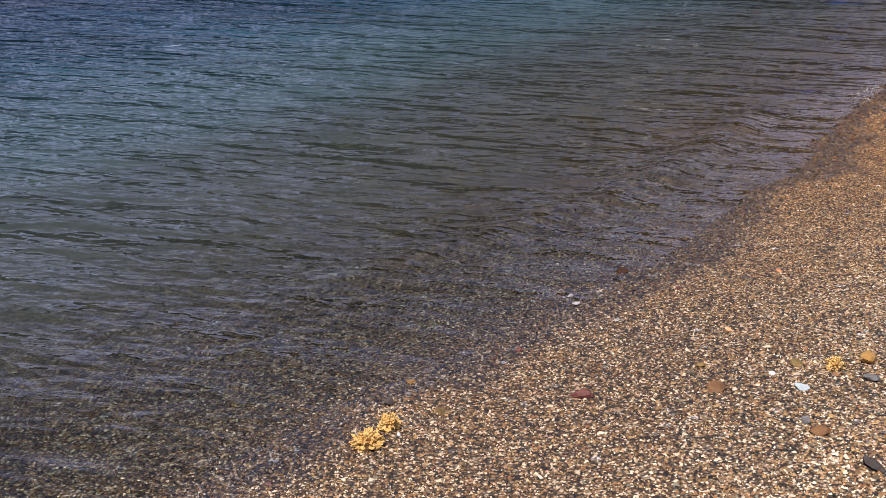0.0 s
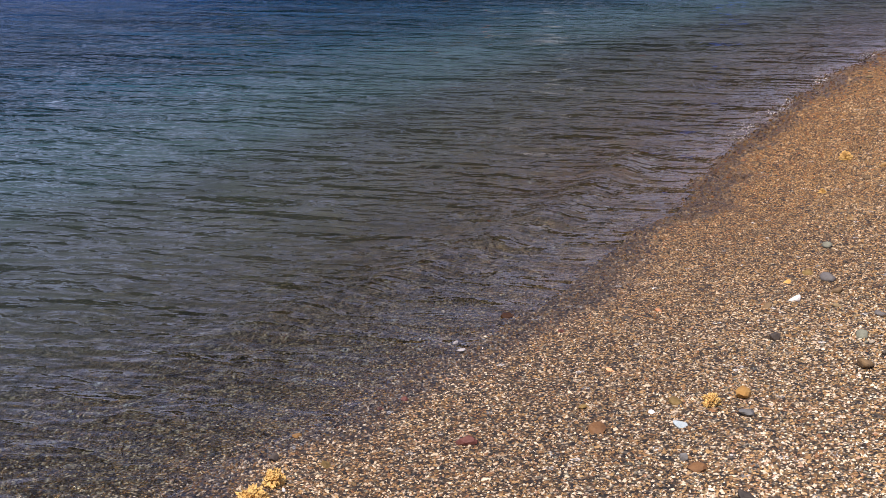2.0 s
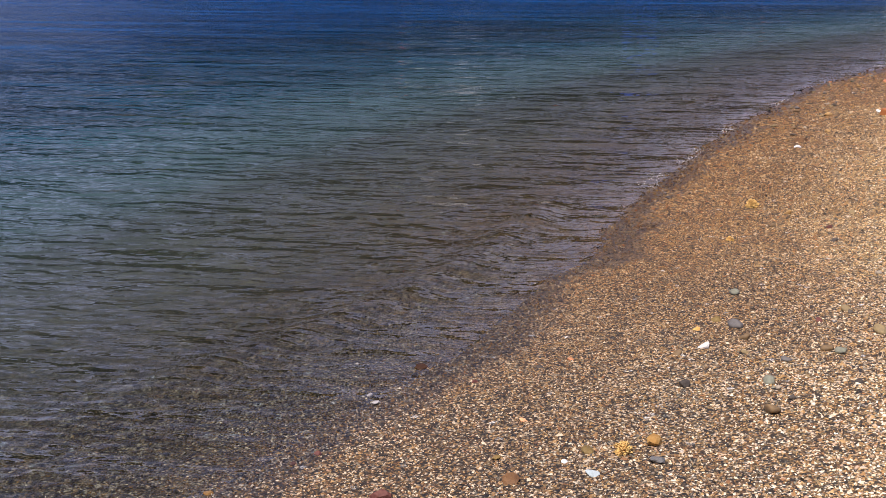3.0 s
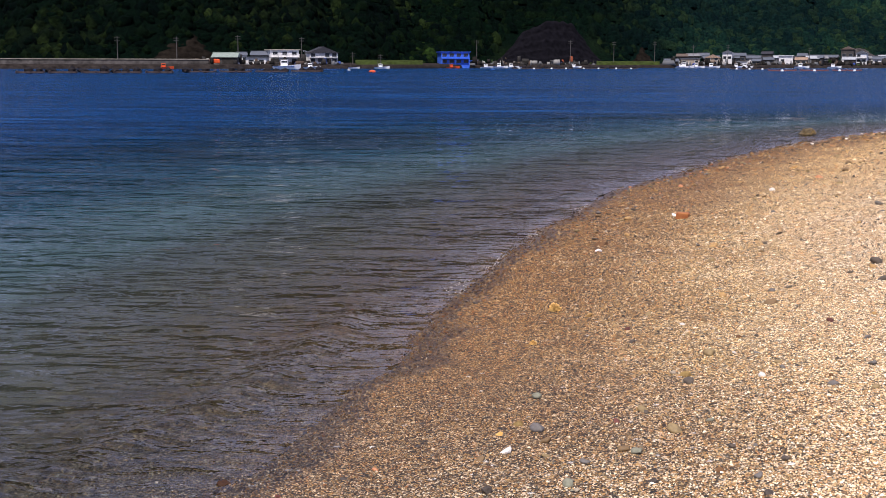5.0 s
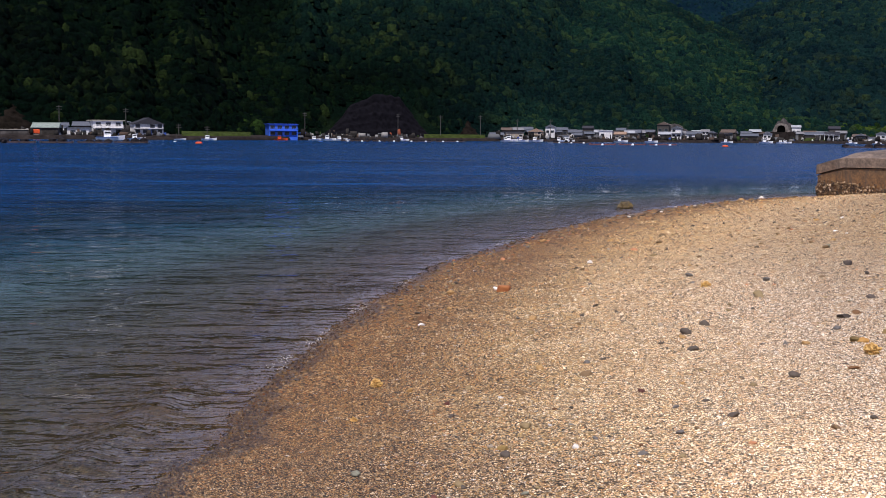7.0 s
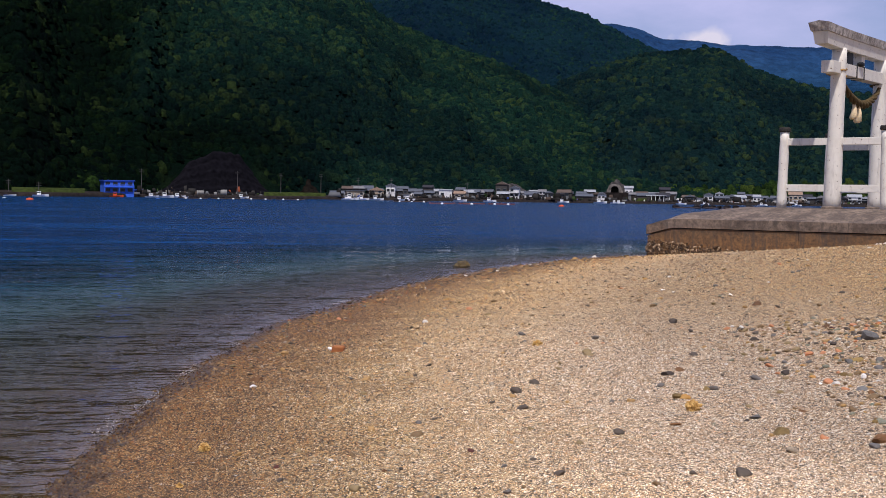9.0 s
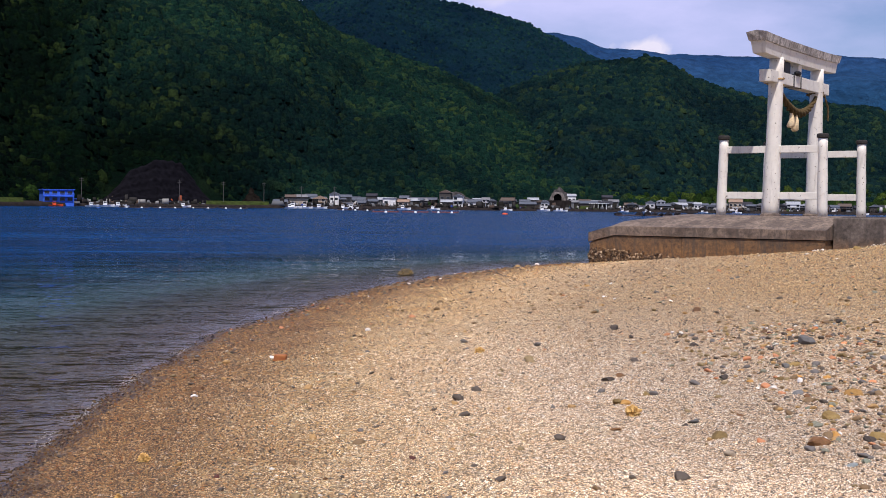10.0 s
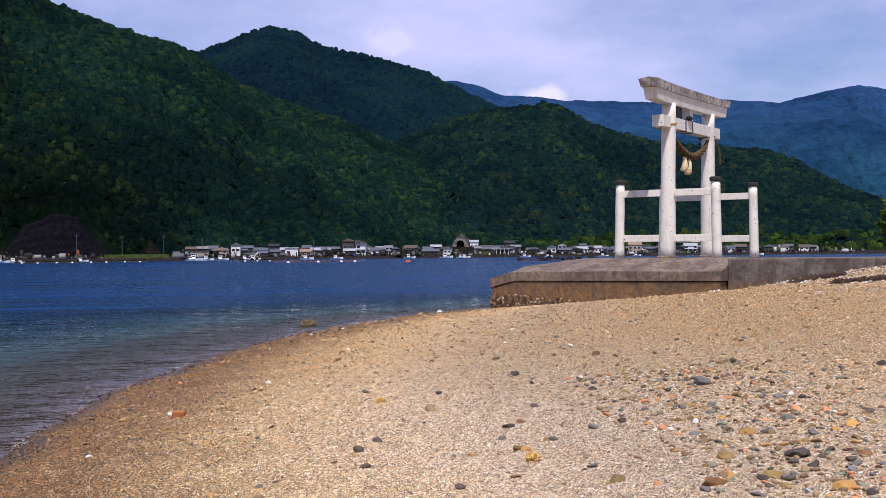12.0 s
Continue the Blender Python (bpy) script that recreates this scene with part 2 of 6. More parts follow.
def water_material():
    m = Mat("sea_water", 0.035, 0.0, 0.5)
    m.b.inputs["IOR"].default_value = 1.38
    a = m.n.new("ShaderNodeAttribute")
    a.attribute_name = "murk"
    murk = a.outputs["Fac"]

    def along(scale, heading):
        """Coordinates stretched along crests that run in that direction."""
        fit = m.n.new("ShaderNodeMapping")
        fit.inputs["Scale"].default_value = (scale[0], scale[1], 1.0)
        m.link(m.coords((1, 1, 1), (0, 0, radians(heading)), "Object"), fit.inputs["Vector"])
        return fit.outputs["Vector"]

    def crests(scale, detail, vec):
        """Noise folded into sharp little crests."""
        n = m.noise(scale, detail, 0.5, vec)
        return m.math("SUBTRACT", 1.0, m.math("ABSOLUTE", m.math("SUBTRACT", m.math("MULTIPLY", n, 2.0), 1.0)))

    lane = m.noise(0.09, 12.0, 0.78, along((0.22, 1.2), -6))
    body = m.ramp(murk, [(0.0, (0.80, 0.82, 0.78)), (0.08, (0.58, 0.63, 0.59)), (0.24, (0.35, 0.45, 0.44)), (0.45, (0.075, 0.140, 0.148)), (0.70, (0.010, 0.038, 0.056)), (0.90, (0.0, 0.021, 0.052)), (1.0, (0.0, 0.030, 0.106))])
    # dark and pale ripple strokes: their reflections painted into the body colour
    ripple_stroke = m.noise(0.42, 4.0, 0.65, along((0.26, 1.7), -10))
    tone = m.math("MULTIPLY", m.grey(lane, 0.40, 0.60, 0.60, 1.3), m.grey(ripple_stroke, 0.36, 0.62, 0.62, 1.25))
    m.color(m.mix(1.0, body, m.mix(m.grey(murk, 0.45, 0.8), (1, 1, 1), tone), "MULTIPLY"))
    m.link(m.grey(murk, 0.38, 0.70, 1.0, 0.0), m.b.inputs["Transmission Weight"])
    m.link(m.grey(murk, 0.80, 1.0, 0.035, 0.18), m.b.inputs["Roughness"])
    m.link(m.grey(murk, 0.55, 1.0, 0.5, 0.09), m.b.inputs["Specular IOR Level"])
    ease = m.grey(murk, 0.0, 0.24, 0.16, 1.0)           # the film of water at the edge lies almost flat
    fine = crests(8.0, 2.0, along((0.8, 1.5), -26))
    mid = crests(2.3, 3.0, along((0.62, 1.5), -19))
    wind = crests(0.85, 3.0, along((0.5, 1.5), -15))
    broad = crests(0.30, 3.0, along((0.5, 1.5), -12))
    h = m.math("ADD", m.math("MULTIPLY", fine, 0.014), m.math("MULTIPLY", mid, 0.100))
    deep = m.math("POWER", murk, 3.0)
    swell = m.noise(0.55, 2.0, 0.5, along((0.5, 1.1), -12))
    h = m.math("ADD", h, m.math("ADD", m.math("MULTIPLY", wind, 0.120), m.math("MULTIPLY", broad, 0.20)))
    h = m.math("ADD", h, m.math("MULTIPLY", m.math("MULTIPLY", swell, deep), 0.7))
    m.bump(m.math("MULTIPLY", h, ease), 1.0, 1.0)
    return m.m


def concrete_material(name, tone, stain):
    m = Mat(name, 0.85)
    pos, xyz = m.place()
    grain = m.noise(60.0, 5.0, 0.6, pos)
    blot = m.noise(1.6, 6.0, 0.65, pos)
    c = m.mix(m.grey(blot, 0.42, 0.60), tone, stain)
    mottle = m.noise(9.0, 6.0, 0.7, pos)
    c = m.mix(1.0, c, m.grey(mottle, 0.34, 0.66, 0.5, 1.5), "MULTIPLY")
    crack = m.noise(5.0, 8.0, 0.8, pos)
    c = m.mix(m.grey(crack, 0.60, 0.66, 0.0, 0.65), c, (0.03, 0.022, 0.018))
    low = m.grey(m.math("ADD", xyz[2], m.math("MULTIPLY", m.noise(2.2, 4.0, 0.6, pos), 0.4)), 0.70, 1.22, 0.9, 0.0)
    c = m.mix(low, c, m.mix(m.grey(mottle, 0.35, 0.65), (0.095, 0.042, 0.013), (0.32, 0.155, 0.042)))
    streak = m.noise(7.0, 5.0, 0.6, m.coords((1.0, 1.0, 0.12)))
    c = m.mix(m.grey(streak, 0.50, 0.64, 0.0, 0.6), c, (0.05, 0.04, 0.033))
    c = m.mix(m.grey(grain, 0.3, 0.7, 0.0, 0.35), c, (0.10, 0.085, 0.07))
    m.color(c)
    m.bump(m.math("ADD", grain, m.math("MULTIPLY", blot, 2.0)), 0.5, 0.012)
    return m.m


def white_paint_material():
    m = Mat("weathered_white_paint", 0.6)
    pos, xyz = m.place()
    blot = m.noise(3.0, 5.0, 0.65, pos)
    c = m.mix(m.grey(blot, 0.4, 0.75, 0.0, 0.5), (0.71, 0.675, 0.585), (0.50, 0.45, 0.38))
    c = m.mix(m.grey(m.noise(6.0, 5.0, 0.65, m.coords((1.0, 1.0, 0.15))), 0.55, 0.72, 0.0, 0.45), c, (0.30, 0.26, 0.22))
    chips = m.noise(12.0, 4.0, 0.6, pos)
    c = m.mix(m.grey(chips, 0.655, 0.685), c, (0.10, 0.07, 0.045))
    rust = m.noise(1.1, 6.0, 0.7, pos)
    c = m.mix(m.grey(rust, 0.64, 0.76, 0.0, 0.6), c, (0.33, 0.19, 0.08))
    m.color(c)
    m.bump(m.math("ADD", m.math("MULTIPLY", chips, -1.0), m.math("MULTIPLY", m.noise(45.0, 3.0, 0.5, pos), 0.3)), 0.35, 0.02)
    return m.m


def plain_material(name, tone, rough=0.7, vary=0.3, scale=6.0, metal=0.0, spec=0.25):
    m = Mat(name, rough, metal, spec)
    pos, xyz = m.place()
    n = m.noise(scale, 5.0, 0.62, pos)
    m.color(m.mix(m.grey(n, 0.3, 0.7), tuple(v * (1 - vary) for v in tone), tuple(min(1.0, v * (1 + vary)) for v in tone)))
    m.bump(n, 0.25, 0.1 / scale)
    return m.m


def forest_material(name, tones, scale, depth=1.0, cloud_shade=False):
    """tones: deep, mid, light, fresh. The last flag paints cloud shade over the western and lower slopes."""
    m = Mat(name, 0.9, 0.0, 0.02)
    pos, xyz = m.place()
    rnd = m.random()
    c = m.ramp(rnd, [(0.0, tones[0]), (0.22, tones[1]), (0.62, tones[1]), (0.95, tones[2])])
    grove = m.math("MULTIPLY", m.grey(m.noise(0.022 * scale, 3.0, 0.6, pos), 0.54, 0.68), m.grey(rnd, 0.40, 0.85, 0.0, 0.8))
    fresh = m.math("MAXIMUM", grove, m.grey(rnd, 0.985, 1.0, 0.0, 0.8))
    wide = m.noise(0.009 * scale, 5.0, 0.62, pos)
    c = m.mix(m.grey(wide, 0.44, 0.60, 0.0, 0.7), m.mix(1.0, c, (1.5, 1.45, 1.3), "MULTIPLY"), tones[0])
    if cloud_shade:
        # cloud shade painted into the colour by bearing and height
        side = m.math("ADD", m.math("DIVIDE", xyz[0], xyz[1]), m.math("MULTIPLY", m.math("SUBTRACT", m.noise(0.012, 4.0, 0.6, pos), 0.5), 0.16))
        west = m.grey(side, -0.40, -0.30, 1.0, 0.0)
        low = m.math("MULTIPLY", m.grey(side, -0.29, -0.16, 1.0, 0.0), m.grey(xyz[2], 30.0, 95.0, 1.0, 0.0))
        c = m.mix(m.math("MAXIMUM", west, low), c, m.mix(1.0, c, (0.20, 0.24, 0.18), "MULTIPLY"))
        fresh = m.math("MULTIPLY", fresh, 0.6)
    c = m.mix(fresh, c, tones[3])
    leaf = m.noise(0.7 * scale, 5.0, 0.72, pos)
    # bluish shade between leaf clumps and their lit tops, painted into the colour
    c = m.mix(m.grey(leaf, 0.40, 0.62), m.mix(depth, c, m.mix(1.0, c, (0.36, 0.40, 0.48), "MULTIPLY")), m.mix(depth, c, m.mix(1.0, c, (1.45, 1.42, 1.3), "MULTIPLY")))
    m.color(c)
    m.bump(leaf, 1.0, 1.8 / scale)
    return m.m


def blue_range_material():
    """Woods on the far range, with gullies and bare patches; the haze's blue is painted in."""
    m = Mat("hazy_blue_forest", 0.9, 0.0, 0.05)
    pos, xyz = m.place()
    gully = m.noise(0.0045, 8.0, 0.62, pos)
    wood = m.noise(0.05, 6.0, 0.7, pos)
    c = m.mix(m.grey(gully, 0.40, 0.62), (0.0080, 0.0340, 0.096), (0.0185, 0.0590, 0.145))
    # painted haze thins towards the foot: greener, less blue
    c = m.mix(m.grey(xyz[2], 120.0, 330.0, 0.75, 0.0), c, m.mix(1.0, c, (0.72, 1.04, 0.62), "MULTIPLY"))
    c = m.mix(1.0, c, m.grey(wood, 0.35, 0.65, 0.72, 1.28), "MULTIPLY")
    m.color(c)
    m.bump(m.math("ADD", m.math("MULTIPLY", gully, 120.0), m.math("MULTIPLY", wood, 9.0)), 1.0, 1.0)
    return m.m


MAT = {
    "gravel": gravel_material(),
    "water": water_material(),
    "concrete": concrete_material("pale_concrete", (0.205, 0.150, 0.108), (0.090, 0.062, 0.044)),
    "wall_concrete": concrete_material("stained_concrete", (0.125, 0.074, 0.034), (0.052, 0.030, 0.014)),
    "grey_concrete": concrete_material("grey_concrete", (0.15, 0.122, 0.10), (0.065, 0.050, 0.040)),
    "white": white_paint_material(),
    "tarred": plain_material("blackened_wood", (0.03, 0.027, 0.024), 0.85, 0.5, 25.0),
    "grey_beam": concrete_material("lichen_grey_beam", (0.62, 0.58, 0.52), (0.42, 0.38, 0.33)),
    # a blue haze tint is painted into the tones of the next two forests
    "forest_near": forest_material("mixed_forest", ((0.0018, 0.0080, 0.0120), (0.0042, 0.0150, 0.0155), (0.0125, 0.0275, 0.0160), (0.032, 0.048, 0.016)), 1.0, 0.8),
    "shaded_forest": forest_material("cloud_shaded_forest", ((0.0018, 0.0082, 0.0098), (0.0046, 0.0172, 0.0132), (0.0140, 0.0310, 0.0145), (0.034, 0.054, 0.015)), 1.0, 0.8, True),
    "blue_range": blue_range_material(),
    "shore": plain_material("dark_stone_quay", (0.022, 0.018, 0.016), 0.9, 0.6, 0.6, 0.0, 0.05),
    "grass": plain_material("rough_grass", (0.030, 0.042, 0.010), 0.9, 0.6, 0.35, 0.0, 0.03),
    "bare_slope": plain_material("bare_dark_rock_slope", (0.0056, 0.0053, 0.0070), 0.95, 0.5, 0.5, 0.0, 0.02),
    "brown_slope": plain_material("bare_brown_slope", (0.009, 0.0072, 0.0055), 0.95, 0.7, 0.4, 0.0, 0.02),
    "forest_bright": forest_material("sunlit_shrubs", ((0.005, 0.013, 0.004), (0.014, 0.030, 0.007), (0.032, 0.055, 0.011), (0.075, 0.10, 0.02)), 1.5),
    "grey_slope": plain_material("grey_rock_slope", (0.05, 0.046, 0.044), 0.95, 0.7, 0.4, 0.0, 0.03),
    # bluer tones: distance haze painted into the forest colour
    "forest_far": forest_material("hazy_distant_forest", ((0.0014, 0.0080, 0.020), (0.0038, 0.0165, 0.023), (0.0075, 0.025, 0.022), (0.013, 0.036, 0.024)), 0.6, 0.5),
}


# ---- helpers for meshes ----
def mesh_from(name, verts, faces, material=None, smooth=False):
    me = bpy.data.meshes.new(name)
    verts = np.asarray(verts, dtype=np.float32)
    if isinstance(faces, np.ndarray):
        k = faces.shape[1]
        me.vertices.add(len(verts))
        me.vertices.foreach_set("co", verts.ravel())
        me.loops.add(faces.size)
        me.loops.foreach_set("vertex_index", faces.astype(np.int32).ravel())
        me.polygons.add(len(faces))
        me.polygons.foreach_set("loop_start", np.arange(0, faces.size, k, dtype=np.int32))
        me.update(calc_edges=True)
        me.validate()
    else:
        me.from_pydata(verts.tolist(), [], faces)
    if smooth:
        me.polygons.foreach_set("use_smooth", [True] * len(me.polygons))
    if material is not None:
        me.materials.append(material)
    return me


def bm_mesh(name, bm, material, smooth=False):
    me = bpy.data.meshes.new(name)
    bmesh.ops.recalc_face_normals(bm, faces=bm.faces)
    bm.to_mesh(me)
    bm.free()
    if smooth:
        me.polygons.foreach_set("use_smooth", [True] * len(me.polygons))
    me.materials.append(material)
    return me


def part(name, bm, material, parent, label="", smooth=False):
    ob = new(name, bm_mesh(name, bm, material, smooth))
    ob.parent = parent
    if label:
        ob["label"] = label
    return ob


def thing(name, m, label, category, group="", kind=""):
    ob = new(name)
    ob.empty_display_size = 0.1
    ob.matrix_world = m
    return tagged(ob, label, category, group, kind)


def box(bm, lo, hi, m=None, bevel=0.0):
    vs = [bm.verts.new((x, y, z)) for z in (lo[2], hi[2]) for y in (lo[1], hi[1]) for x in (lo[0], hi[0])]
    fs = [bm.faces.new([vs[i] for i in q]) for q in ((0, 2, 3, 1), (4, 5, 7, 6), (0, 1, 5, 4), (2, 6, 7, 3), (0, 4, 6, 2), (1, 3, 7, 5))]
    if bevel:
        es = {e for f in fs for e in f.edges}
        out = bmesh.ops.bevel(bm, geom=list(es), offset=bevel, segments=2, affect="EDGES", profile=0.6)
        vs = list({v for f in out["faces"] for v in f.verts} | {v for v in vs if v.is_valid})
    if m is not None:
        bmesh.ops.transform(bm, matrix=m, verts=[v for v in vs if v.is_valid])
    return vs


def lathe(bm, rings, sides=20, m=None):
    """rings: (radius, z[, dx, dy]) from bottom to top; closed at both ends."""
    loops = []
    for r in rings:
        dx, dy = (r[2], r[3]) if len(r) > 2 else (0, 0)
        loops.append([bm.verts.new((dx + r[0] * math.cos(2 * math.pi * i / sides), dy + r[0] * math.sin(2 * math.pi * i / sides), r[1])) for i in range(sides)])
    for a, b in zip(loops, loops[1:]):
        for i in range(sides):
            bm.faces.new((a[i], a[(i + 1) % sides], b[(i + 1) % sides], b[i]))
    bm.faces.new(loops[0][::-1])
    bm.faces.new(loops[-1])
    vs = [v for l in loops for v in l]
    if m is not None:
        bmesh.ops.transform(bm, matrix=m, verts=vs)
    return vs


def grid_faces(nu, nv):
    i = np.arange(nu * nv).reshape(nu, nv)
    return np.stack([i[:-1, :-1], i[1:, :-1], i[1:, 1:], i[:-1, 1:]], -1).reshape(-1, 4)


def value_noise(x, y, seed=0):
    """Smooth lattice noise in -1..1, for arrays."""
    xi, yi = np.floor(x).astype(np.int64), np.floor(y).astype(np.int64)
    fx, fy = x - xi, y - yi
    fx, fy = fx * fx * (3 - 2 * fx), fy * fy * (3 - 2 * fy)

    def h(a, b):
        n = (a * 374761393 + b * 668265263 + seed * 974711) & 0x7FFFFFFF
        n = ((n ^ (n >> 13)) * 1274126177) & 0x7FFFFFFF
        return ((n ^ (n >> 16)) & 0xFFFF) / 32767.5 - 1.0
    return (h(xi, yi) * (1 - fx) + h(xi + 1, yi) * fx) * (1 - fy) + (h(xi, yi + 1) * (1 - fx) + h(xi + 1, yi + 1) * fx) * fy


def fractal(x, y, octaves=4, seed=0, gain=0.5):
    s, a, t = 0.0, 1.0, 0.0
    for o in range(octaves):
        s = s + a * value_noise(x * 2 ** o + 17.3 * o, y * 2 ** o - 9.1 * o, seed + o)
        t += a
        a *= gain
    return s / t


# ---- ground, sea ----
SHORE_Y = [-400, -20, 2.5, 4.2, 6, 8, 10.6, 15, 18, 22, 24.5, 27, 30, 32, 34.4, 37.5, 46, 120, 700]
SHORE_X = [-60, -2.9, -2.55, -2.55, -2.75, -3.15, -3.55, -3.95, -3.9, -3.65, -3.4, -2.95, -2.3, -1.7, -1.0, 0.6, 8.5, 90, 520]


def shore_x(y):
    return (np.interp(y - 0.8, SHORE_Y, SHORE_X) + np.interp(y, SHORE_Y, SHORE_X) + np.interp(y + 0.8, SHORE_Y, SHORE_X)) / 3


def coast_r(az):
    """Distance of the far shore by heading in degrees."""
    return np.interp(az, [-75, -45, -31, -24, -20, -11, -4, 2.5, 10, 20, 30, 60], [420, 420, 430, 470, 540, 620, 660, 740, 800, 850, 900, 1000])


def ground_z(x, y):
    x, y = np.asarray(x, float), np.asarray(y, float)
    s = x - shore_x(y)
    s = s + 0.05 * value_noise(x * 0.9, y * 0.55, 3) * np.clip(1 - np.abs(s) / 4, 0, 1)
    up = 0.05 + 0.068 * np.clip(s, 0, 4) + 0.078 * np.clip(s - 4, 0, 11) + 0.02 * np.clip(s - 15, 0, 60)
    down = 0.05 + np.where(s > -2.2, 0.115 * s, 0.115 * -2.2 + 0.17 * (s + 2.2))
    z = np.where(s > 0, up, np.maximum(down, -7 + 0.0 * s))
    z = z + 0.014 * fractal(x * 1.6, y * 1.6, 3, 11) * np.clip(1.2 - np.hypot(x, y) / 60, 0, 1)
    # a bank of stones heaped against the causeway
    k, w = (x - 1.42) * 0.866 - (y - 37.6) * 0.5, (x - 1.42) * 0.5 + (y - 37.6) * 0.866
    z = z + 0.36 * np.clip((k - 7.6) / 4.0, 0, 1) * np.exp(-(np.minimum(w - 0.5, 0) / 2.4) ** 2) * (np.abs(w) < 12)
    r, az = np.hypot(x, y), np.degrees(np.arctan2(x, y))
    return np.where((r > 300) & (np.abs(az) < 80), -7.0, z)


def graded(lo, hi, step, reach, grow=1.12):
    mid = list(np.arange(lo, hi + step / 2, step))
    a, d = [], step
    x = mid[-1]
    while x < reach:
        d *= grow
        x += d
        a.append(x)
    b, d = [], step
    x = mid[0]
    while x > -reach:
        d *= grow
        x -= d
        b.append(x)
    return np.array(b[::-1] + mid + a)


gx, gy = graded(-7.5, 9.0, 0.09, 3600, 1.13), graded(1.0, 40.0, 0.11, 3600, 1.13)
GX, GY = np.meshgrid(gx, gy, indexing="ij")
ground = new("ground", mesh_from("ground", np.stack([GX, GY, ground_z(GX, GY)], -1).reshape(-1, 3), grid_faces(len(gx), len(gy)), MAT["gravel"], True))
tagged(ground, "pebbly beach of brown and white gravel, wet at the water's edge", "beach", kind="structure")

wx, wy = graded(-9.0, 2.0, 0.07, 3400, 1.12), graded(0.0, 44.0, 0.13, 3400, 1.12)
WX, WY = np.meshgrid(wx, wy, indexing="ij")


def ripples(x, y):
    """Small wind ripples, and low waves that run in along the shore."""
    c, s = math.cos(radians(20)), math.sin(radians(20))
    u, v = x * c + y * s, -x * s + y * c
    near = np.clip(1.3 - np.hypot(x, y) / 40, 0, 1)
    z = 0.015 * fractal(u * 0.8, v * 2.2, 3, 5) + 0.006 * fractal(u * 2.2, v * 5.0, 2, 9)
    off = shore_x(y) - x
    wave = 0.042 * np.exp(-((off - 0.75 - 0.25 * value_noise(x * 0, y * 0.35, 21)) / 0.12) ** 2) * np.clip(1.5 * value_noise(x * 0, y * 0.45 + 4.0, 23) + 0.15, 0, 1)
    calm = np.clip(off / 1.2 + 0.25, 0.12, 1)
    return (z * calm + wave) * near


WZ = 0.035 + ripples(WX, WY)
DEPTH = np.clip(0.035 - ground_z(WX, WY), 0, 7)
sea = new("sea", mesh_from("sea", np.stack([WX, WY, WZ], -1).reshape(-1, 3), grid_faces(len(wx), len(wy)), MAT["water"], True))
murk = sea.data.attributes.new("murk", "FLOAT", "POINT")
murk.data.foreach_set("value", (1 - np.exp(-DEPTH / 0.75)).astype(np.float32).ravel())
sea.visible_shadow = False
tagged(sea, "calm blue sea with small ripples, clear at the edge", "sea", kind="structure")


# ---- mountains ----
# skylines: heading and elevation in degrees
RIDGE_1 = [(-62, 4), (-50, 4.5), (-45, 6.5), (-41, 11), (-37, 15), (-28, 14.5), (-22, 12.6), (-17.39, 10.98), (-15.41, 10.24), (-13.27, 9.48), (-10.96, 8.88), (-9.61, 7.85),
           (-7.63, 6.88), (-5.38, 6.26), (-3.61, 5.51), (-1.08, 4.36), (1.96, 2.81), (5.49, 1.25)]
RIDGE_2 = [(-20, 6), (-13.28, 7.54), (-10.96, 8.88), (-10.1, 9.22), (-8.6, 9.9), (-7.6, 10.19), (-6.6, 9.98), (-5.6, 9.45), (-3.58, 8.89), (-2.06, 8.54),
           (-0.92, 8.28), (0.22, 7.75), (1.23, 7.24), (3.01, 6.46), (5.53, 5.29), (8.02, 3.99)]
RIDGE_3 = [(-9, 0.8), (-4.65, 3.12), (-2.1, 4.87), (-1.07, 5.42), (0.46, 6.04), (1.99, 6.4), (3.77, 6.57), (4.65, 6.71), (5.54, 6.42), (6.54, 5.77),
           (8.03, 5.24), (9.52, 4.81), (12.22, 4.47), (14.15, 4.34), (15.57, 3.81), (17.2, 2.84), (19.21, 1.98), (25, 1.0), (34, 2.5)]
RIDGE_4 = [(-2.07, 7.64), (0.48, 7.79), (1.75, 7.53), (2.76, 7.14), (4.03, 7.05), (5.54, 6.84), (8.8, 6.71), (12.0, 6.74), (14.88, 6.46), (16.3, 6.82),
           (18.16, 7.11), (19.26, 6.85), (26, 7.5), (36, 6.5)]


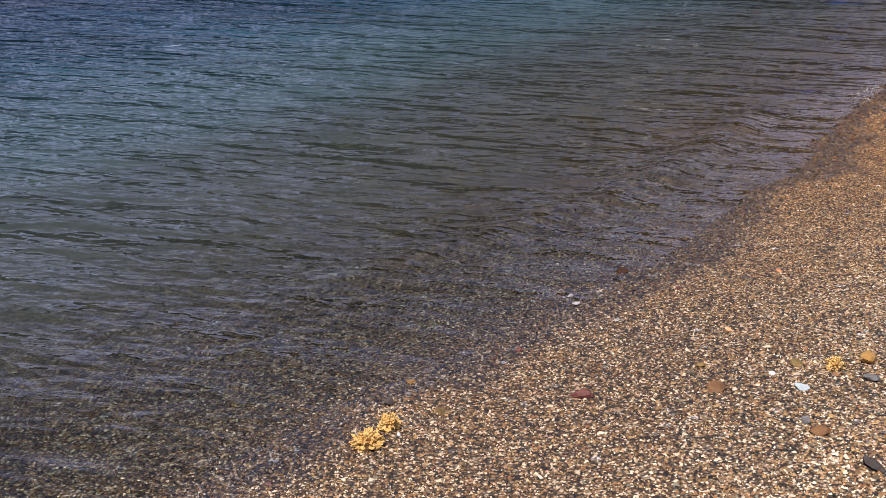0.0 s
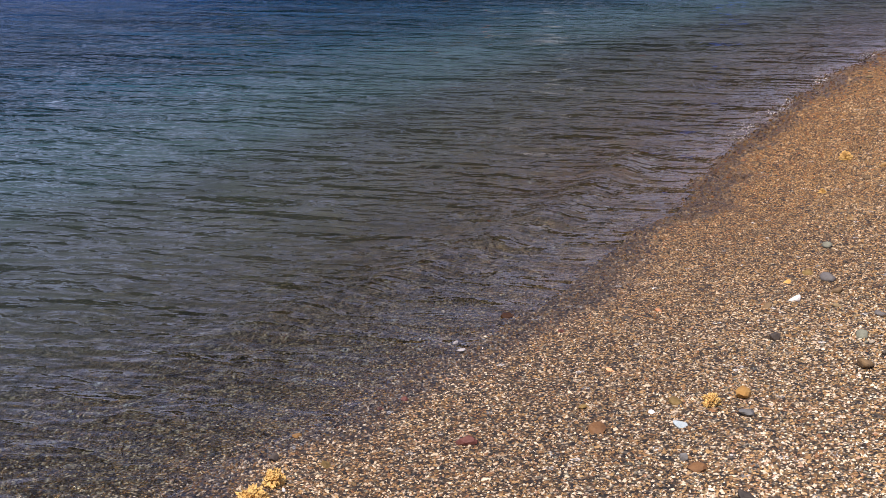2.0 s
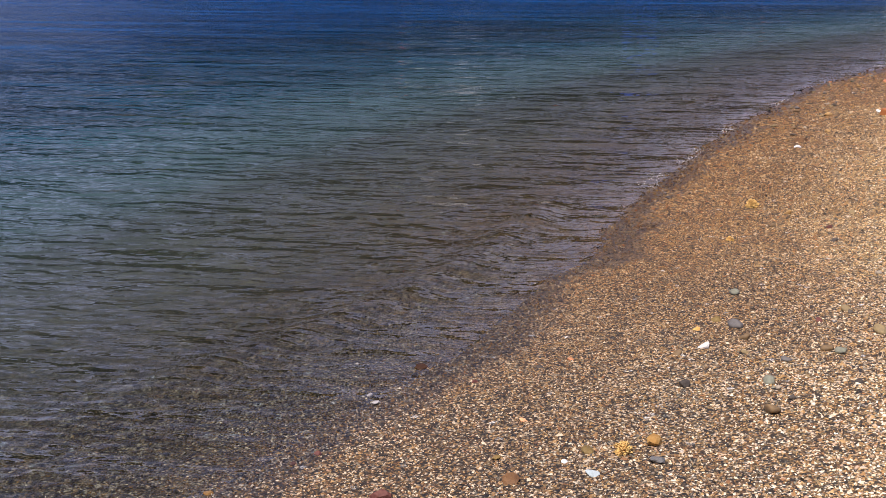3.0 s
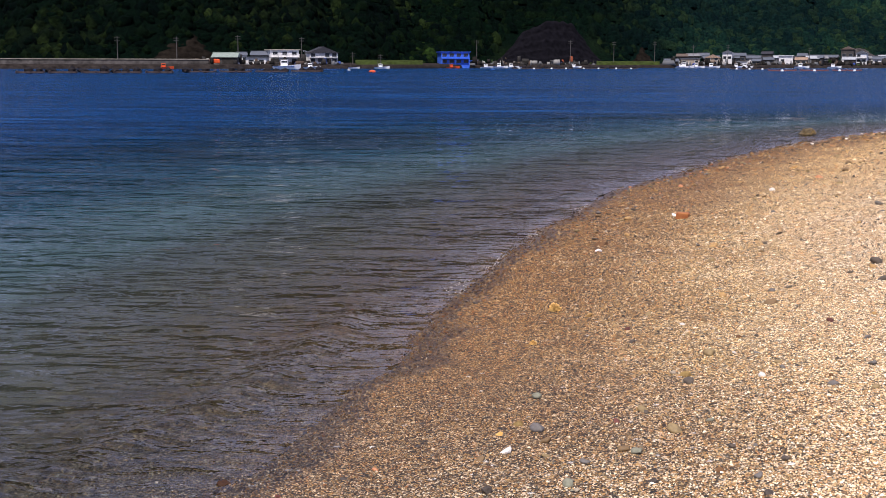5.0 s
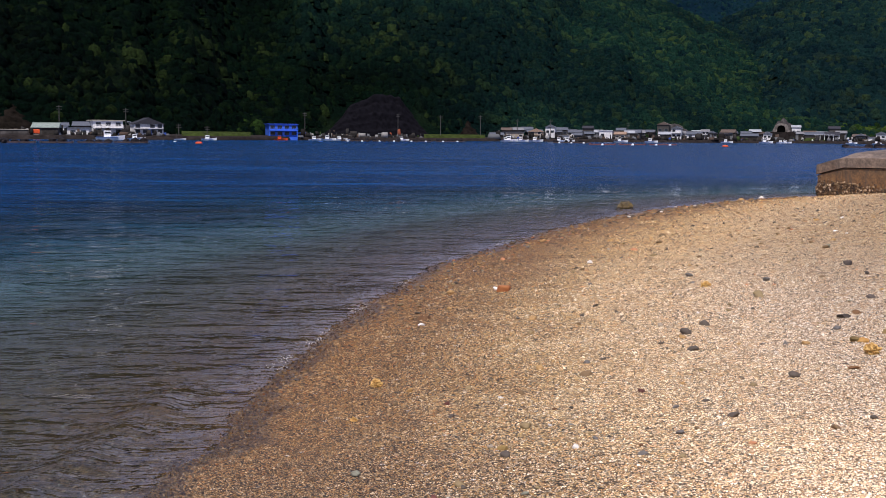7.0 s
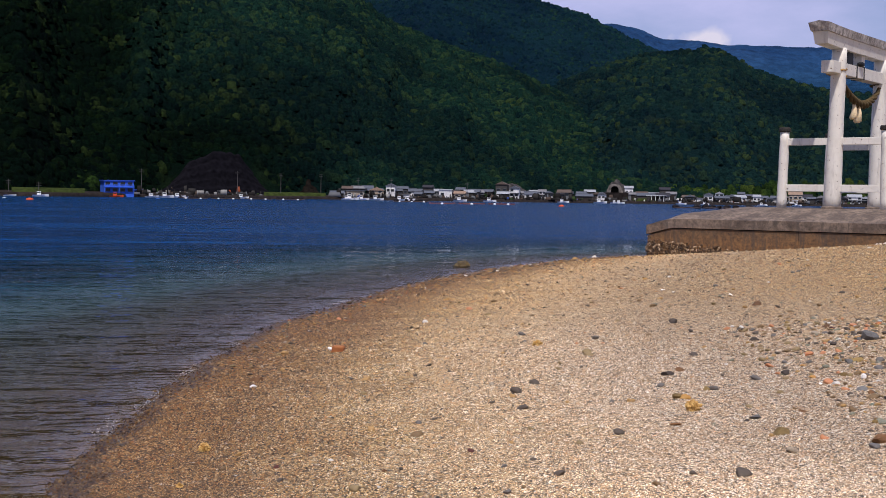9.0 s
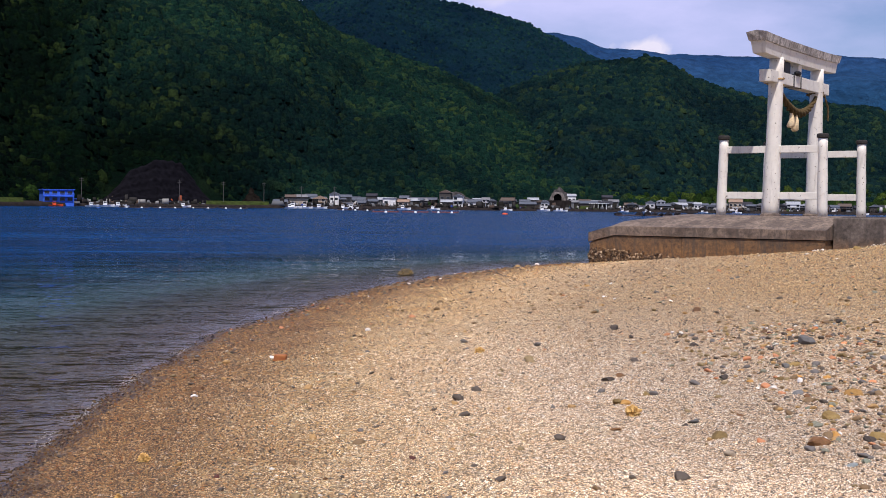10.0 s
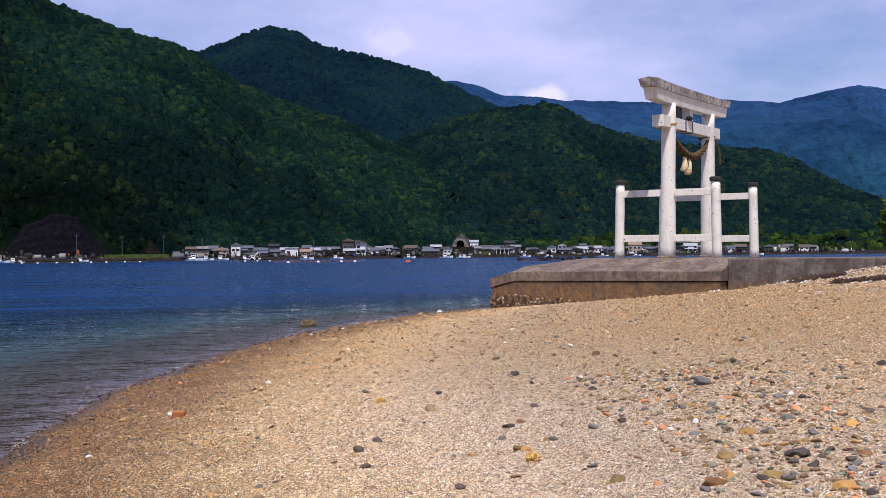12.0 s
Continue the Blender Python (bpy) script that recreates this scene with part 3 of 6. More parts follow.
def mountain(name, label, ridge, r_ridge, r_foot, steps, mat, rough, seed, az_step=0.25, power=1.0, relief=0.26):
    """ridge: (heading, elevation) of its skyline in degrees; r_ridge, r_foot: how far off its crest and its foot lie."""
    a0, a1 = ridge[0][0], ridge[-1][0]
    az = np.arange(a0, a1 + az_step / 2, az_step)
    el = np.interp(az, [p[0] for p in ridge], [p[1] for p in ridge]) + 0.06 * fractal(az * 1.6, az * 0 + seed, 4, seed, 0.7)
    f = np.linspace(-0.02, 1.35, steps)
    A, Fr = np.meshgrid(az, f, indexing="ij")
    foot = np.array([r_foot(a) for a in az])[:, None]
    crest = np.array([r_ridge(a) for a in az])[:, None]
    R = foot + (crest - foot) * Fr
    X, Y = R * np.sin(np.radians(A)), R * np.cos(np.radians(A))
    top = 1.7 + np.tan(np.radians(el))[:, None] * crest
    rise = np.where(Fr < 1, np.clip(Fr, 0, 1) ** power, 1 - 1.2 * (Fr - 1))
    spur = 0.6 * fractal(X / rough, Y / rough, 5, seed) + 0.55 - 1.1 * np.abs(fractal(A * (0.22 * 260 / rough) + 3.0, Fr * 0.7, 4, seed + 3))
    Z = 1.5 + (top - 1.5) * rise + spur * relief * (top - 1.5) * np.clip(Fr, 0, 1) ** 0.7 * np.clip(1.0 - Fr, 0, 1) ** 0.8 * 2.0
    Z = np.where(Fr <= 0, -1.0, Z)
    ob = new(name, mesh_from(name, np.stack([X, Y, Z], -1).reshape(-1, 3), grid_faces(len(az), len(f)), mat, True))
    tagged(ob, label, "mountain", kind="structure")
    return X, Y, Z


HILL_1 = mountain("mountain_near", "steep mountain under dense dark green forest", RIDGE_1, lambda a: 1150 + 6 * abs(a + 15), lambda a: float(coast_r(a)) + 26, 90, MAT["shaded_forest"], 260.0, 31, relief=0.34)
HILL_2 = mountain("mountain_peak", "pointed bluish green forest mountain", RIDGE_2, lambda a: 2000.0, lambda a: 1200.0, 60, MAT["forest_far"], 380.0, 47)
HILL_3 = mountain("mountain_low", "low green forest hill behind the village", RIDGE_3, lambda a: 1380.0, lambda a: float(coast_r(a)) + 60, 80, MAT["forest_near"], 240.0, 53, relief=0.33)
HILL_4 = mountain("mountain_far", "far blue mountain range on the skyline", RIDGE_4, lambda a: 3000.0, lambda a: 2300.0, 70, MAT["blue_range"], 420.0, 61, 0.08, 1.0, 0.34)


# ---- jetty: its own axes run along the face (k) and into it (w) ----
PIER = pose(1.42, 37.6, 0, 0, 0, -30)


def at_pier(k, w, z=0.0):
    return PIER @ Vector((k, w, z))


def pier_top(k, w):
    z = min(1.55, 1.20 + 0.27 * w, 1.225 + 0.095 * max(k, 0.0) + 0.05 * w)
    if k < 0.8:
        z = min(z, 0.99 + 0.29 * max(k, 0))
    return z


def build_jetty():
    jetty = thing("jetty", Matrix.Identity(4), "weathered concrete jetty with a sloping end, barnacled at its foot", "jetty")
    # the top: a slab that overhangs the wall a little
    ks = [-0.03, 0.4, 0.8, 1.6, 2.4, 3.2, 4.0, 5.0, 6.0, 6.98]
    ws = [-0.03, 0.15, 0.6, 1.3, 2.2, 3.6, 5.2, 6.6]
    bm = bmesh.new()
    up = [[bm.verts.new(at_pier(k, w, pier_top(k, w) + 0.006 * math.sin(5 * k + 3 * w))) for w in ws] for k in ks]
    dn = [[bm.verts.new(at_pier(k, w, pier_top(k, 0.0) - 0.27)) for w in ws] for k in ks]
    for i in range(len(ks) - 1):
        for j in range(len(ws) - 1):
            bm.faces.new((up[i][j], up[i + 1][j], up[i + 1][j + 1], up[i][j + 1]))
            bm.faces.new((dn[i][j], dn[i][j + 1], dn[i + 1][j + 1], dn[i + 1][j]))
    for i in range(len(ks) - 1):
        bm.faces.new((up[i][0], dn[i][0], dn[i + 1][0], up[i + 1][0]))
        bm.faces.new((up[i][-1], up[i + 1][-1], dn[i + 1][-1], dn[i][-1]))
    for j in range(len(ws) - 1):
        bm.faces.new((up[0][j], up[0][j + 1], dn[0][j + 1], dn[0][j]))
        bm.faces.new((up[-1][j], dn[-1][j], dn[-1][j + 1], up[-1][j + 1]))
    part("top_slab", bm, MAT["concrete"], jetty, "pale worn concrete top")
    # the wall under it, cast in four lengths
    cut = [0.0, 0.75, 2.9, 4.55, 6.94]
    for a, b in zip(cut, cut[1:]):
        bm = bmesh.new()
        h0, h1 = pier_top(a, 0) - 0.295, pier_top(b - 0.01, 0) - 0.295
        lo = [bm.verts.new(at_pier(k, w, -1.2)) for k, w in ((a + 0.005, 0), (b - 0.005, 0), (b - 0.005, 6.5), (a + 0.005, 6.5))]
        hi = [bm.verts.new(at_pier(k, w, h)) for k, w, h in ((a + 0.005, 0.0, h0), (b - 0.005, 0.0, h1), (b - 0.005, 6.5, h1), (a + 0.005, 6.5, h0))]
        bm.faces.new(lo[::-1])
        bm.faces.new(hi)
        for i in range(4):
            bm.faces.new((lo[i], lo[(i + 1) % 4], hi[(i + 1) % 4], hi[i]))
        part("wall_block", bm, MAT["wall_concrete"], jetty, "rust-brown stained concrete wall")
    # the causeway that runs on to the land
    bm = bmesh.new()
    box(bm, (6.99, 0.5, -0.6), (40.0, 6.3, 1.53), PIER, 0.03)
    part("causeway", bm, MAT["grey_concrete"], jetty, "grey concrete causeway")


build_jetty()


# ---- torii gate ----
U, V = Vector((math.cos(radians(-30)), math.sin(radians(-30)), 0)), Vector((math.sin(radians(30)), math.cos(radians(30)), 0))
GATE = pose(6.43, 36.5, 1.55, 0, 0, -30)      # x along the side posts, y through the gate's two pillars
SPAN, SIDE = 3.63, 1.47


def build_torii():
    gate = thing("torii_gate", GATE, "white-painted weathered wooden torii gate with side posts on a jetty", "torii gate")
    for y, lean in ((0.0, 0.06), (SPAN, -0.05)):
        bm = bmesh.new()
        rings = []
        for i in range(13):
            t = i / 12
            rings.append((0.232 - 0.035 * t + 0.006 * math.sin(9 * t + y), -0.06 + 4.5 * t, 0.07 * t, y + lean * t))
        lathe(bm, rings, 24)
        part("pillar", bm, MAT["white"], gate, smooth=True)
        bm = bmesh.new()
        lathe(bm, [(0.30, -0.05, 0, y), (0.29, 0.04, 0, y), (0.24, 0.07, 0, y)], 20)
        part("pillar_base", bm, MAT["concrete"], gate, "brown concrete collar")
        for x in (-SIDE, SIDE):
            tip = 0.05 if x < 0 else -0.03
            bm = bmesh.new()
            lathe(bm, [(0.142 - 0.012 * i / 8 + 0.004 * math.sin(i * 1.7 + x), -0.05 + 2.21 * i / 8, x + tip * i / 8, y) for i in range(9)], 20)
            post = part("side_post", bm, MAT["white"], gate, smooth=True)
            bm = bmesh.new()
            lathe(bm, [(0.135, 2.15, x + tip, y), (0.165, 2.18, x + tip, y), (0.165, 2.25, x + tip, y), (0.14, 2.285, x + tip, y)], 20)
            cap = part("post_cap", bm, MAT["tarred"], post, "blackened wooden cap")
        for z in (1.87, 0.57):
            bm = bmesh.new()
            box(bm, (-SIDE + 0.05, y - 0.055, z - 0.1), (SIDE + 0.04, y + 0.055, z + 0.1), None, 0.012)
            part("side_rail", bm, MAT["white"], gate)
    # tie beam
    bm = bmesh.new()
    box(bm, (-0.15, -0.72, 3.72), (0.19, SPAN + 0.75, 4.05), None, 0.012)
    part("tie_beam", bm, MAT["white"], gate)
    # lintels, rising a little to their ends
    for nm, mt, wd, lo, hi, end in (("lower_lintel", "white", 0.21, 4.40, 4.72, 1.25), ("upper_lintel", "grey_beam", 0.29, 4.724, 4.94, 1.40)):
        bm = bmesh.new()
        rows = []
        for i in range(17):
            t = i / 16
            y = -end + (SPAN + 2 * end) * t
            q = abs(2 * t - 1)
            lift = 0.045 * q ** 3
            rows.append([bm.verts.new((0.04 + sx * wd * w, y + (0.10 if lev else 0) * (2 * t - 1), z)) for sx, z, w, lev in
                         ((-1, lo + lift, 0.86, 0), (1, lo + lift, 0.86, 0), (1, hi + lift, 1.0, 1), (0, hi + lift + (0.05 if nm == "upper_lintel" else 0), 1, 1), (-1, hi + lift, 1.0, 1))])
        for a, b in zip(rows, rows[1:]):
            for i in range(5):
                bm.faces.new((a[i], a[(i + 1) % 5], b[(i + 1) % 5], b[i]))
        bm.faces.new(rows[0])
        bm.faces.new(rows[-1][::-1])
        part(nm, bm, MAT[mt], gate, "grey weathered top beam" if nm == "upper_lintel" else "")
    bm = bmesh.new()
    box(bm, (-0.10, SPAN / 2 - 0.14, 4.05), (0.14, SPAN / 2 + 0.14, 4.41), None, 0.01)
    part("centre_strut", bm, MAT["white"], gate)
    return gate


build_torii()


# ---- far shore and its woods ----
def far_point(az, r, z=0.0):
    return Vector((r * math.sin(radians(az)), r * math.cos(radians(az)), z))


def build_far_shore():
    az = np.arange(-75, 42, 0.5)
    r0 = coast_r(az) + 1.5 * value_noise(az * 1.3, az * 0, 71)
    prof = [(-3, -3.0), (-1.2, 0.1), (0, 1.35), (1.5, 1.45), (30, 2.2), (120, 4.0)]
    verts = [(r * math.sin(radians(a)), r * math.cos(radians(a)), z) for a, q in zip(az, r0) for r, z in [(q + d, zz) for d, zz in prof]]
    ob = new("far_quay", mesh_from("far_quay", verts, grid_faces(len(az), len(prof)), MAT["shore"]))
    tagged(ob, "dark stone quay along the far shore of the bay", "quay", kind="structure")
    for a0, a1 in ((-25.6, -22.4), (-14.9, -11.9), (1.6, 2.8)):
        a = np.arange(a0, a1, 0.25)
        r = coast_r(a)
        verts = [(q * math.sin(radians(b)), q * math.cos(radians(b)), z) for b, p in zip(a, r) for q, z in
                 ((p + 2.5, 1.4), (p + 4, 2.2 + 0.5 * math.sin(7 * b)), (p + 9, 2.6 + 0.6 * math.sin(5 * b)), (p + 16, 3.2))]
        ob = new("grass_verge", mesh_from("grass_verge", verts, grid_faces(len(a), 4), MAT["grass"], True))
        tagged(ob, "strip of rough sunlit grass on the far shore", "grass", kind="structure")


build_far_shore()


def build_sea_wall():
    """A long low retaining wall at the western end of the far shore."""
    a = np.arange(-48.0, -31.6, 0.4)
    r = coast_r(a) + 2.2
    for name, prof, mat in (("sea_wall", ((0.0, 0.6), (0.25, 3.0), (0.9, 3.0), (0.9, 0.6)), "grey_slope"), ("wall_coping", ((0.05, 3.004), (0.05, 3.25), (1.1, 3.25), (1.1, 3.004)), "coping")):
        verts = [((q + d) * math.sin(radians(b)), (q + d) * math.cos(radians(b)), z) for b, q in zip(a, r) for d, z in prof]
        ob = new(name, mesh_from(name, verts, grid_faces(len(a), 4), MAT[mat]))
        tagged(ob, "long grey retaining wall along the far shore" if name == "sea_wall" else "pale concrete coping of the sea wall", "wall", kind="structure")


MAT["coping"] = plain_material("pale_coping", (0.22, 0.20, 0.17), 0.9, 0.3, 0.5, 0.0, 0.05)
build_sea_wall()

# bare cuts in the hillside: heading, half width, height of the top in degrees, material
CUTS = [(-17.0, 2.9, 2.0, "bare_slope"), (-33.0, 2.2, 1.35, "brown_slope"), (-12.9, 0.7, 0.9, "brown_slope"), (0.85, 0.85, 0.92, "grey_slope"), (-3.8, 1.3, 0.62, "grey_slope")]


def build_cuts():
    for k, (a0, half, el, mat) in enumerate(CUTS):
        nu, nv = 71, 31
        u, v = np.meshgrid(np.linspace(-1, 1, nu), np.linspace(0, 1, nv), indexing="ij")
        az = a0 + half * u * (1 - 0.25 * v)
        base = coast_r(az) + 19
        hgt = np.tan(radians(el)) * base * np.clip(1 - np.abs(u + 0.10 * np.sin(3 * u)) ** 2.6, 0.0, 1) ** 0.8 * (1 + 0.22 * fractal(u * 3 + 5 * k, u * 0, 3, 66)) + 0.5
        step = np.floor(v * 5) / 5 * 0.5 + v * 0.5
        r = base + 26 * step + 1.0 * fractal(az * 6, v * 9, 4, 80 + k)
        z = 1.2 + hgt * v + 0.4 * fractal(az * 9, v * 7, 4, 90 + k)
        verts = np.stack([r * np.sin(np.radians(az)), r * np.cos(np.radians(az)), z], -1).reshape(-1, 3)
        ob = new("cut_slope", mesh_from("cut_slope", verts, grid_faces(nu, nv), MAT[mat]))
        tagged(ob, "bare terraced slope cut into the wooded hill", "slope", kind="structure")


build_cuts()


def crown_shapes(count, seed):
    """Ragged little crowns, coarse and fine."""
    rng = np.random.default_rng(seed)
    out = []
    for sub in (0, 1, 2):
        bm = bmesh.new()
        bmesh.ops.create_icosphere(bm, subdivisions=max(sub, 1), radius=1.0)
        if sub == 0:
            bmesh.ops.delete(bm, geom=list(bm.verts), context="VERTS")
            top = bm.verts.new((0, 0, 1))
            mid = [bm.verts.new((0.70 * math.cos(1.0472 * i), 0.70 * math.sin(1.0472 * i), 0.70)) for i in range(6)]
            low = [bm.verts.new((0.98 * math.cos(1.0472 * (i + 0.5)), 0.98 * math.sin(1.0472 * (i + 0.5)), -0.15)) for i in range(6)]
            for i in range(6):
                bm.faces.new((top, mid[i], mid[(i + 1) % 6]))
                bm.faces.new((mid[i], low[i], mid[(i + 1) % 6]))
                bm.faces.new((low[i], low[(i + 1) % 6], mid[(i + 1) % 6]))
            bm.verts.index_update()
        base = np.array([q.co[:] for q in bm.verts])
        face = np.array([[q.index for q in p.verts] for p in bm.faces])
        bm.free()
        some = []
        for i in range(count):
            q = base * (1 + 0.12 * rng.standard_normal((len(base), 1)).clip(-1.5, 1.5))
            some.append((q + 0.06 * rng.standard_normal(q.shape), face))
        out.append(some)
    return out


CROWNS = crown_shapes(8, 5)


def scatter_woods(name, label, hill, count, size, az_lim, el_lim, mat, seed, fine_until=0.0, tall=1.1, el_min=-9.0):
    """Crowns of a wood on a hillside, all in one mesh."""
    rng = np.random.default_rng(seed)
    X, Y, Z = hill
    nu, nv = X.shape
    vs, fs, n, made = [], [], 0, 0
    tries = 0
    while made < count and tries < count * 8:
        tries += 1
        i, j = rng.integers(0, nu - 1), rng.integers(0, int(nv * 0.76))
        a, b = rng.random(2)
        p = [(g[i, j] * (1 - a) + g[i + 1, j] * a) * (1 - b) + (g[i, j + 1] * (1 - a) + g[i + 1, j + 1] * a) * b for g in (X, Y, Z)]
        r = math.hypot(p[0], p[1])
        az, el = math.degrees(math.atan2(p[0], p[1])), math.degrees(math.atan2(p[2], r))
        if not az_lim[0] < az < az_lim[1] or el > np.interp(az, *el_lim) or el < el_min + 0.9 * math.sin(0.9 * az) or p[2] < 0.5:
            continue
        if any(abs(az - c[0]) < c[1] * 1.02 and el < c[2] * max(0, 1 - abs((az - c[0]) / c[1]) ** 2.6) ** 0.8 * 0.95 for c in CUTS):
            continue
        s = size * min(1.7, rng.lognormal(0, 0.40)) * (r / 800) ** 0.35
        shapes = CROWNS[2] if r < fine_until else (CROWNS[1] if r < 520 else CROWNS[0])
        q, face = shapes[rng.integers(0, 8)]
        t = rng.random() * 6.283
        cs, sn = math.cos(t), math.sin(t)
        w = np.stack([(q[:, 0] * cs - q[:, 1] * sn) * s, (q[:, 0] * sn + q[:, 1] * cs) * s, q[:, 2] * s * tall * rng.uniform(0.75, 1.35)], -1)
        vs.append(w + [p[0], p[1], p[2] + s * rng.uniform(-0.55, 0.0)])
        fs.append(face + n)
        n += len(q)
        made += 1
    ob = new(name, mesh_from(name, np.concatenate(vs), np.concatenate(fs), mat, True))
    tagged(ob, label, "forest", kind="stuff")


VIEW_LIM = ([-46, -42, -36.5, -33, -27, -19, 40], [2.8, 3.8, 5.8, 7.3, 10.0, 12.5, 12.5])
scatter_woods("woods", "dense forest on steep slopes, dark green with cloud shade painted in", HILL_1, 36000, 2.15, (-47, 6), VIEW_LIM, MAT["shaded_forest"], 7)
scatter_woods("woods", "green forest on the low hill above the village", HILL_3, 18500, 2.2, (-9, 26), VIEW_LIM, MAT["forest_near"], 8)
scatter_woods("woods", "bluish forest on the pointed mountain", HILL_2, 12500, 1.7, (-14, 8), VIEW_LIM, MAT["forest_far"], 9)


def foot_woods():
    """Larger trees and shrubs along the foot of the hills."""
    a = np.arange(-45, 24, 0.25)
    d = np.linspace(30, 115, 11)
    A, D = np.meshgrid(a, d, indexing="ij")
    R = coast_r(A) + D
    scatter_woods("foot_woods", "sunlit trees and shrubs along the foot of the hills", (R * np.sin(np.radians(A)), R * np.cos(np.radians(A)), 1.8 + (D - 30) * 0.2), 1300, 2.3,
                  (-44, 23), ([-45, 40], [9, 9]), MAT["forest_bright"], 12, 600.0)


foot_woods()


# ---- village on the far shore ----
WALLS = {"white": (0.66, 0.65, 0.63), "cream": (0.33, 0.27, 0.20), "grey": (0.055, 0.05, 0.045), "pale": (0.15, 0.155, 0.16), "wooden": (0.045, 0.035, 0.03), "blue": (0.045, 0.14, 0.62)}
ROOFS = {"slate": (0.085, 0.095, 0.115), "dark": (0.03, 0.03, 0.036), "green": (0.20, 0.24, 0.21), "cream": (0.42, 0.37, 0.29), "tan": (0.26, 0.18, 0.125),
         "brown": (0.10, 0.075, 0.06), "grey": (0.17, 0.17, 0.175), "white": (0.62, 0.62, 0.62), "pale": (0.30, 0.315, 0.335), "blue": (0.04, 0.11, 0.55)}
for _k, _c in WALLS.items():
    MAT["wall_" + _k] = plain_material(_k + "_plaster", _c, 0.8, 0.18, 0.9)
for _k, _c in ROOFS.items():
    MAT["roof_" + _k] = plain_material(_k + "_roof_tile", _c, 0.6, 0.25, 1.4)
MAT["pane"] = plain_material("dark_window_glass", (0.02, 0.025, 0.03), 0.12, 0.3, 2.0)
# near-black: the shade inside sheds put into the colour
MAT["shed_dark"] = plain_material("shed_interior_shade", (0.03, 0.026, 0.022), 0.9, 0.4, 1.0)
MAT["timber"] = plain_material("grey_timber", (0.22, 0.18, 0.14), 0.85, 0.35, 3.0)
MAT["boat_white"] = plain_material("white_hull_paint", (0.78, 0.78, 0.76), 0.35, 0.12, 1.5)
MAT["boat_trim"] = plain_material("blue_boat_trim", (0.05, 0.12, 0.35), 0.4, 0.2, 1.5)
MAT["orange"] = plain_material("orange_plastic", (0.62, 0.085, 0.02), 0.5, 0.15, 2.0)
MAT["raft"] = plain_material("dark_raft_timber", (0.07, 0.05, 0.045), 0.85, 0.4, 1.5)
MAT["nets"] = plain_material("dark_wet_nets", (0.016, 0.015, 0.017), 0.9, 0.5, 2.0, 0.0, 0.05)
MAT["red_raft"] = plain_material("red_brown_raft_timber", (0.17, 0.06, 0.05), 0.85, 0.4, 1.5)
MAT["pole"] = plain_material("concrete_pole", (0.075, 0.07, 0.066), 0.8, 0.2, 3.0)

HOUSES_WEST = [
    (-31.27, 8, 8.2, 4.1, "shed", "grey", "green"), (-30.6, 14, 3.2, 3.8, "gable", "white", "slate"), (-29.91, 10, 6.9, 2.6, "flat", "white", "slate"),
    (-28.83, 12, 10.1, 5.0, "balcony", "white", "cream"), (-27.11, 16, 10.4, 5.8, "two", "white", "dark"), (-21.25, 10, 11.7, 5.2, "balcony", "blue", "blue"),
    (-20.43, 9, 3.4, 1.8, "flat", "blue", "blue"), (-16.76, 6, 2.3, 2.0, "flat", "grey", "grey"),
]
HOUSES_MIDDLE = [
    (-11.65, 6, 8.0, 4.4, "shed", "pale", "slate"),
    (-10.82, 8, 10.9, 4.7, "flat", "cream", "slate"), (-9.87, 10, 9.0, 5.9, "two", "cream", "tan"), (-9.23, 18, 5.8, 7.8, "gable", "white", "slate"),
    (-8.73, 22, 7.0, 6.4, "gable", "grey", "slate"), (-8.63, 8, 5.7, 3.1, "flat", "white", "grey"), (-8.0, 10, 4.9, 4.3, "gable", "grey", "slate"),
    (-7.56, 20, 6.4, 7.0, "gable", "grey", "dark"), (-6.79, 8, 8.1, 5.8, "flat", "white", "white"), (-6.13, 9, 7.0, 5.5, "gable", "cream", "tan"),
    (-5.53, 16, 8.3, 5.6, "gable", "grey", "slate"), (-4.24, 26, 7.9, 9.4, "gable", "grey", "brown"), (-3.67, 20, 6.4, 8.2, "two", "white", "slate"),
    (-2.96, 18, 8.3, 5.5, "gable", "white", "slate"), (-2.44, 24, 5.0, 5.9, "two", "white", "grey"), (-1.44, 26, 9.2, 6.7, "gable", "pale", "brown"),
]
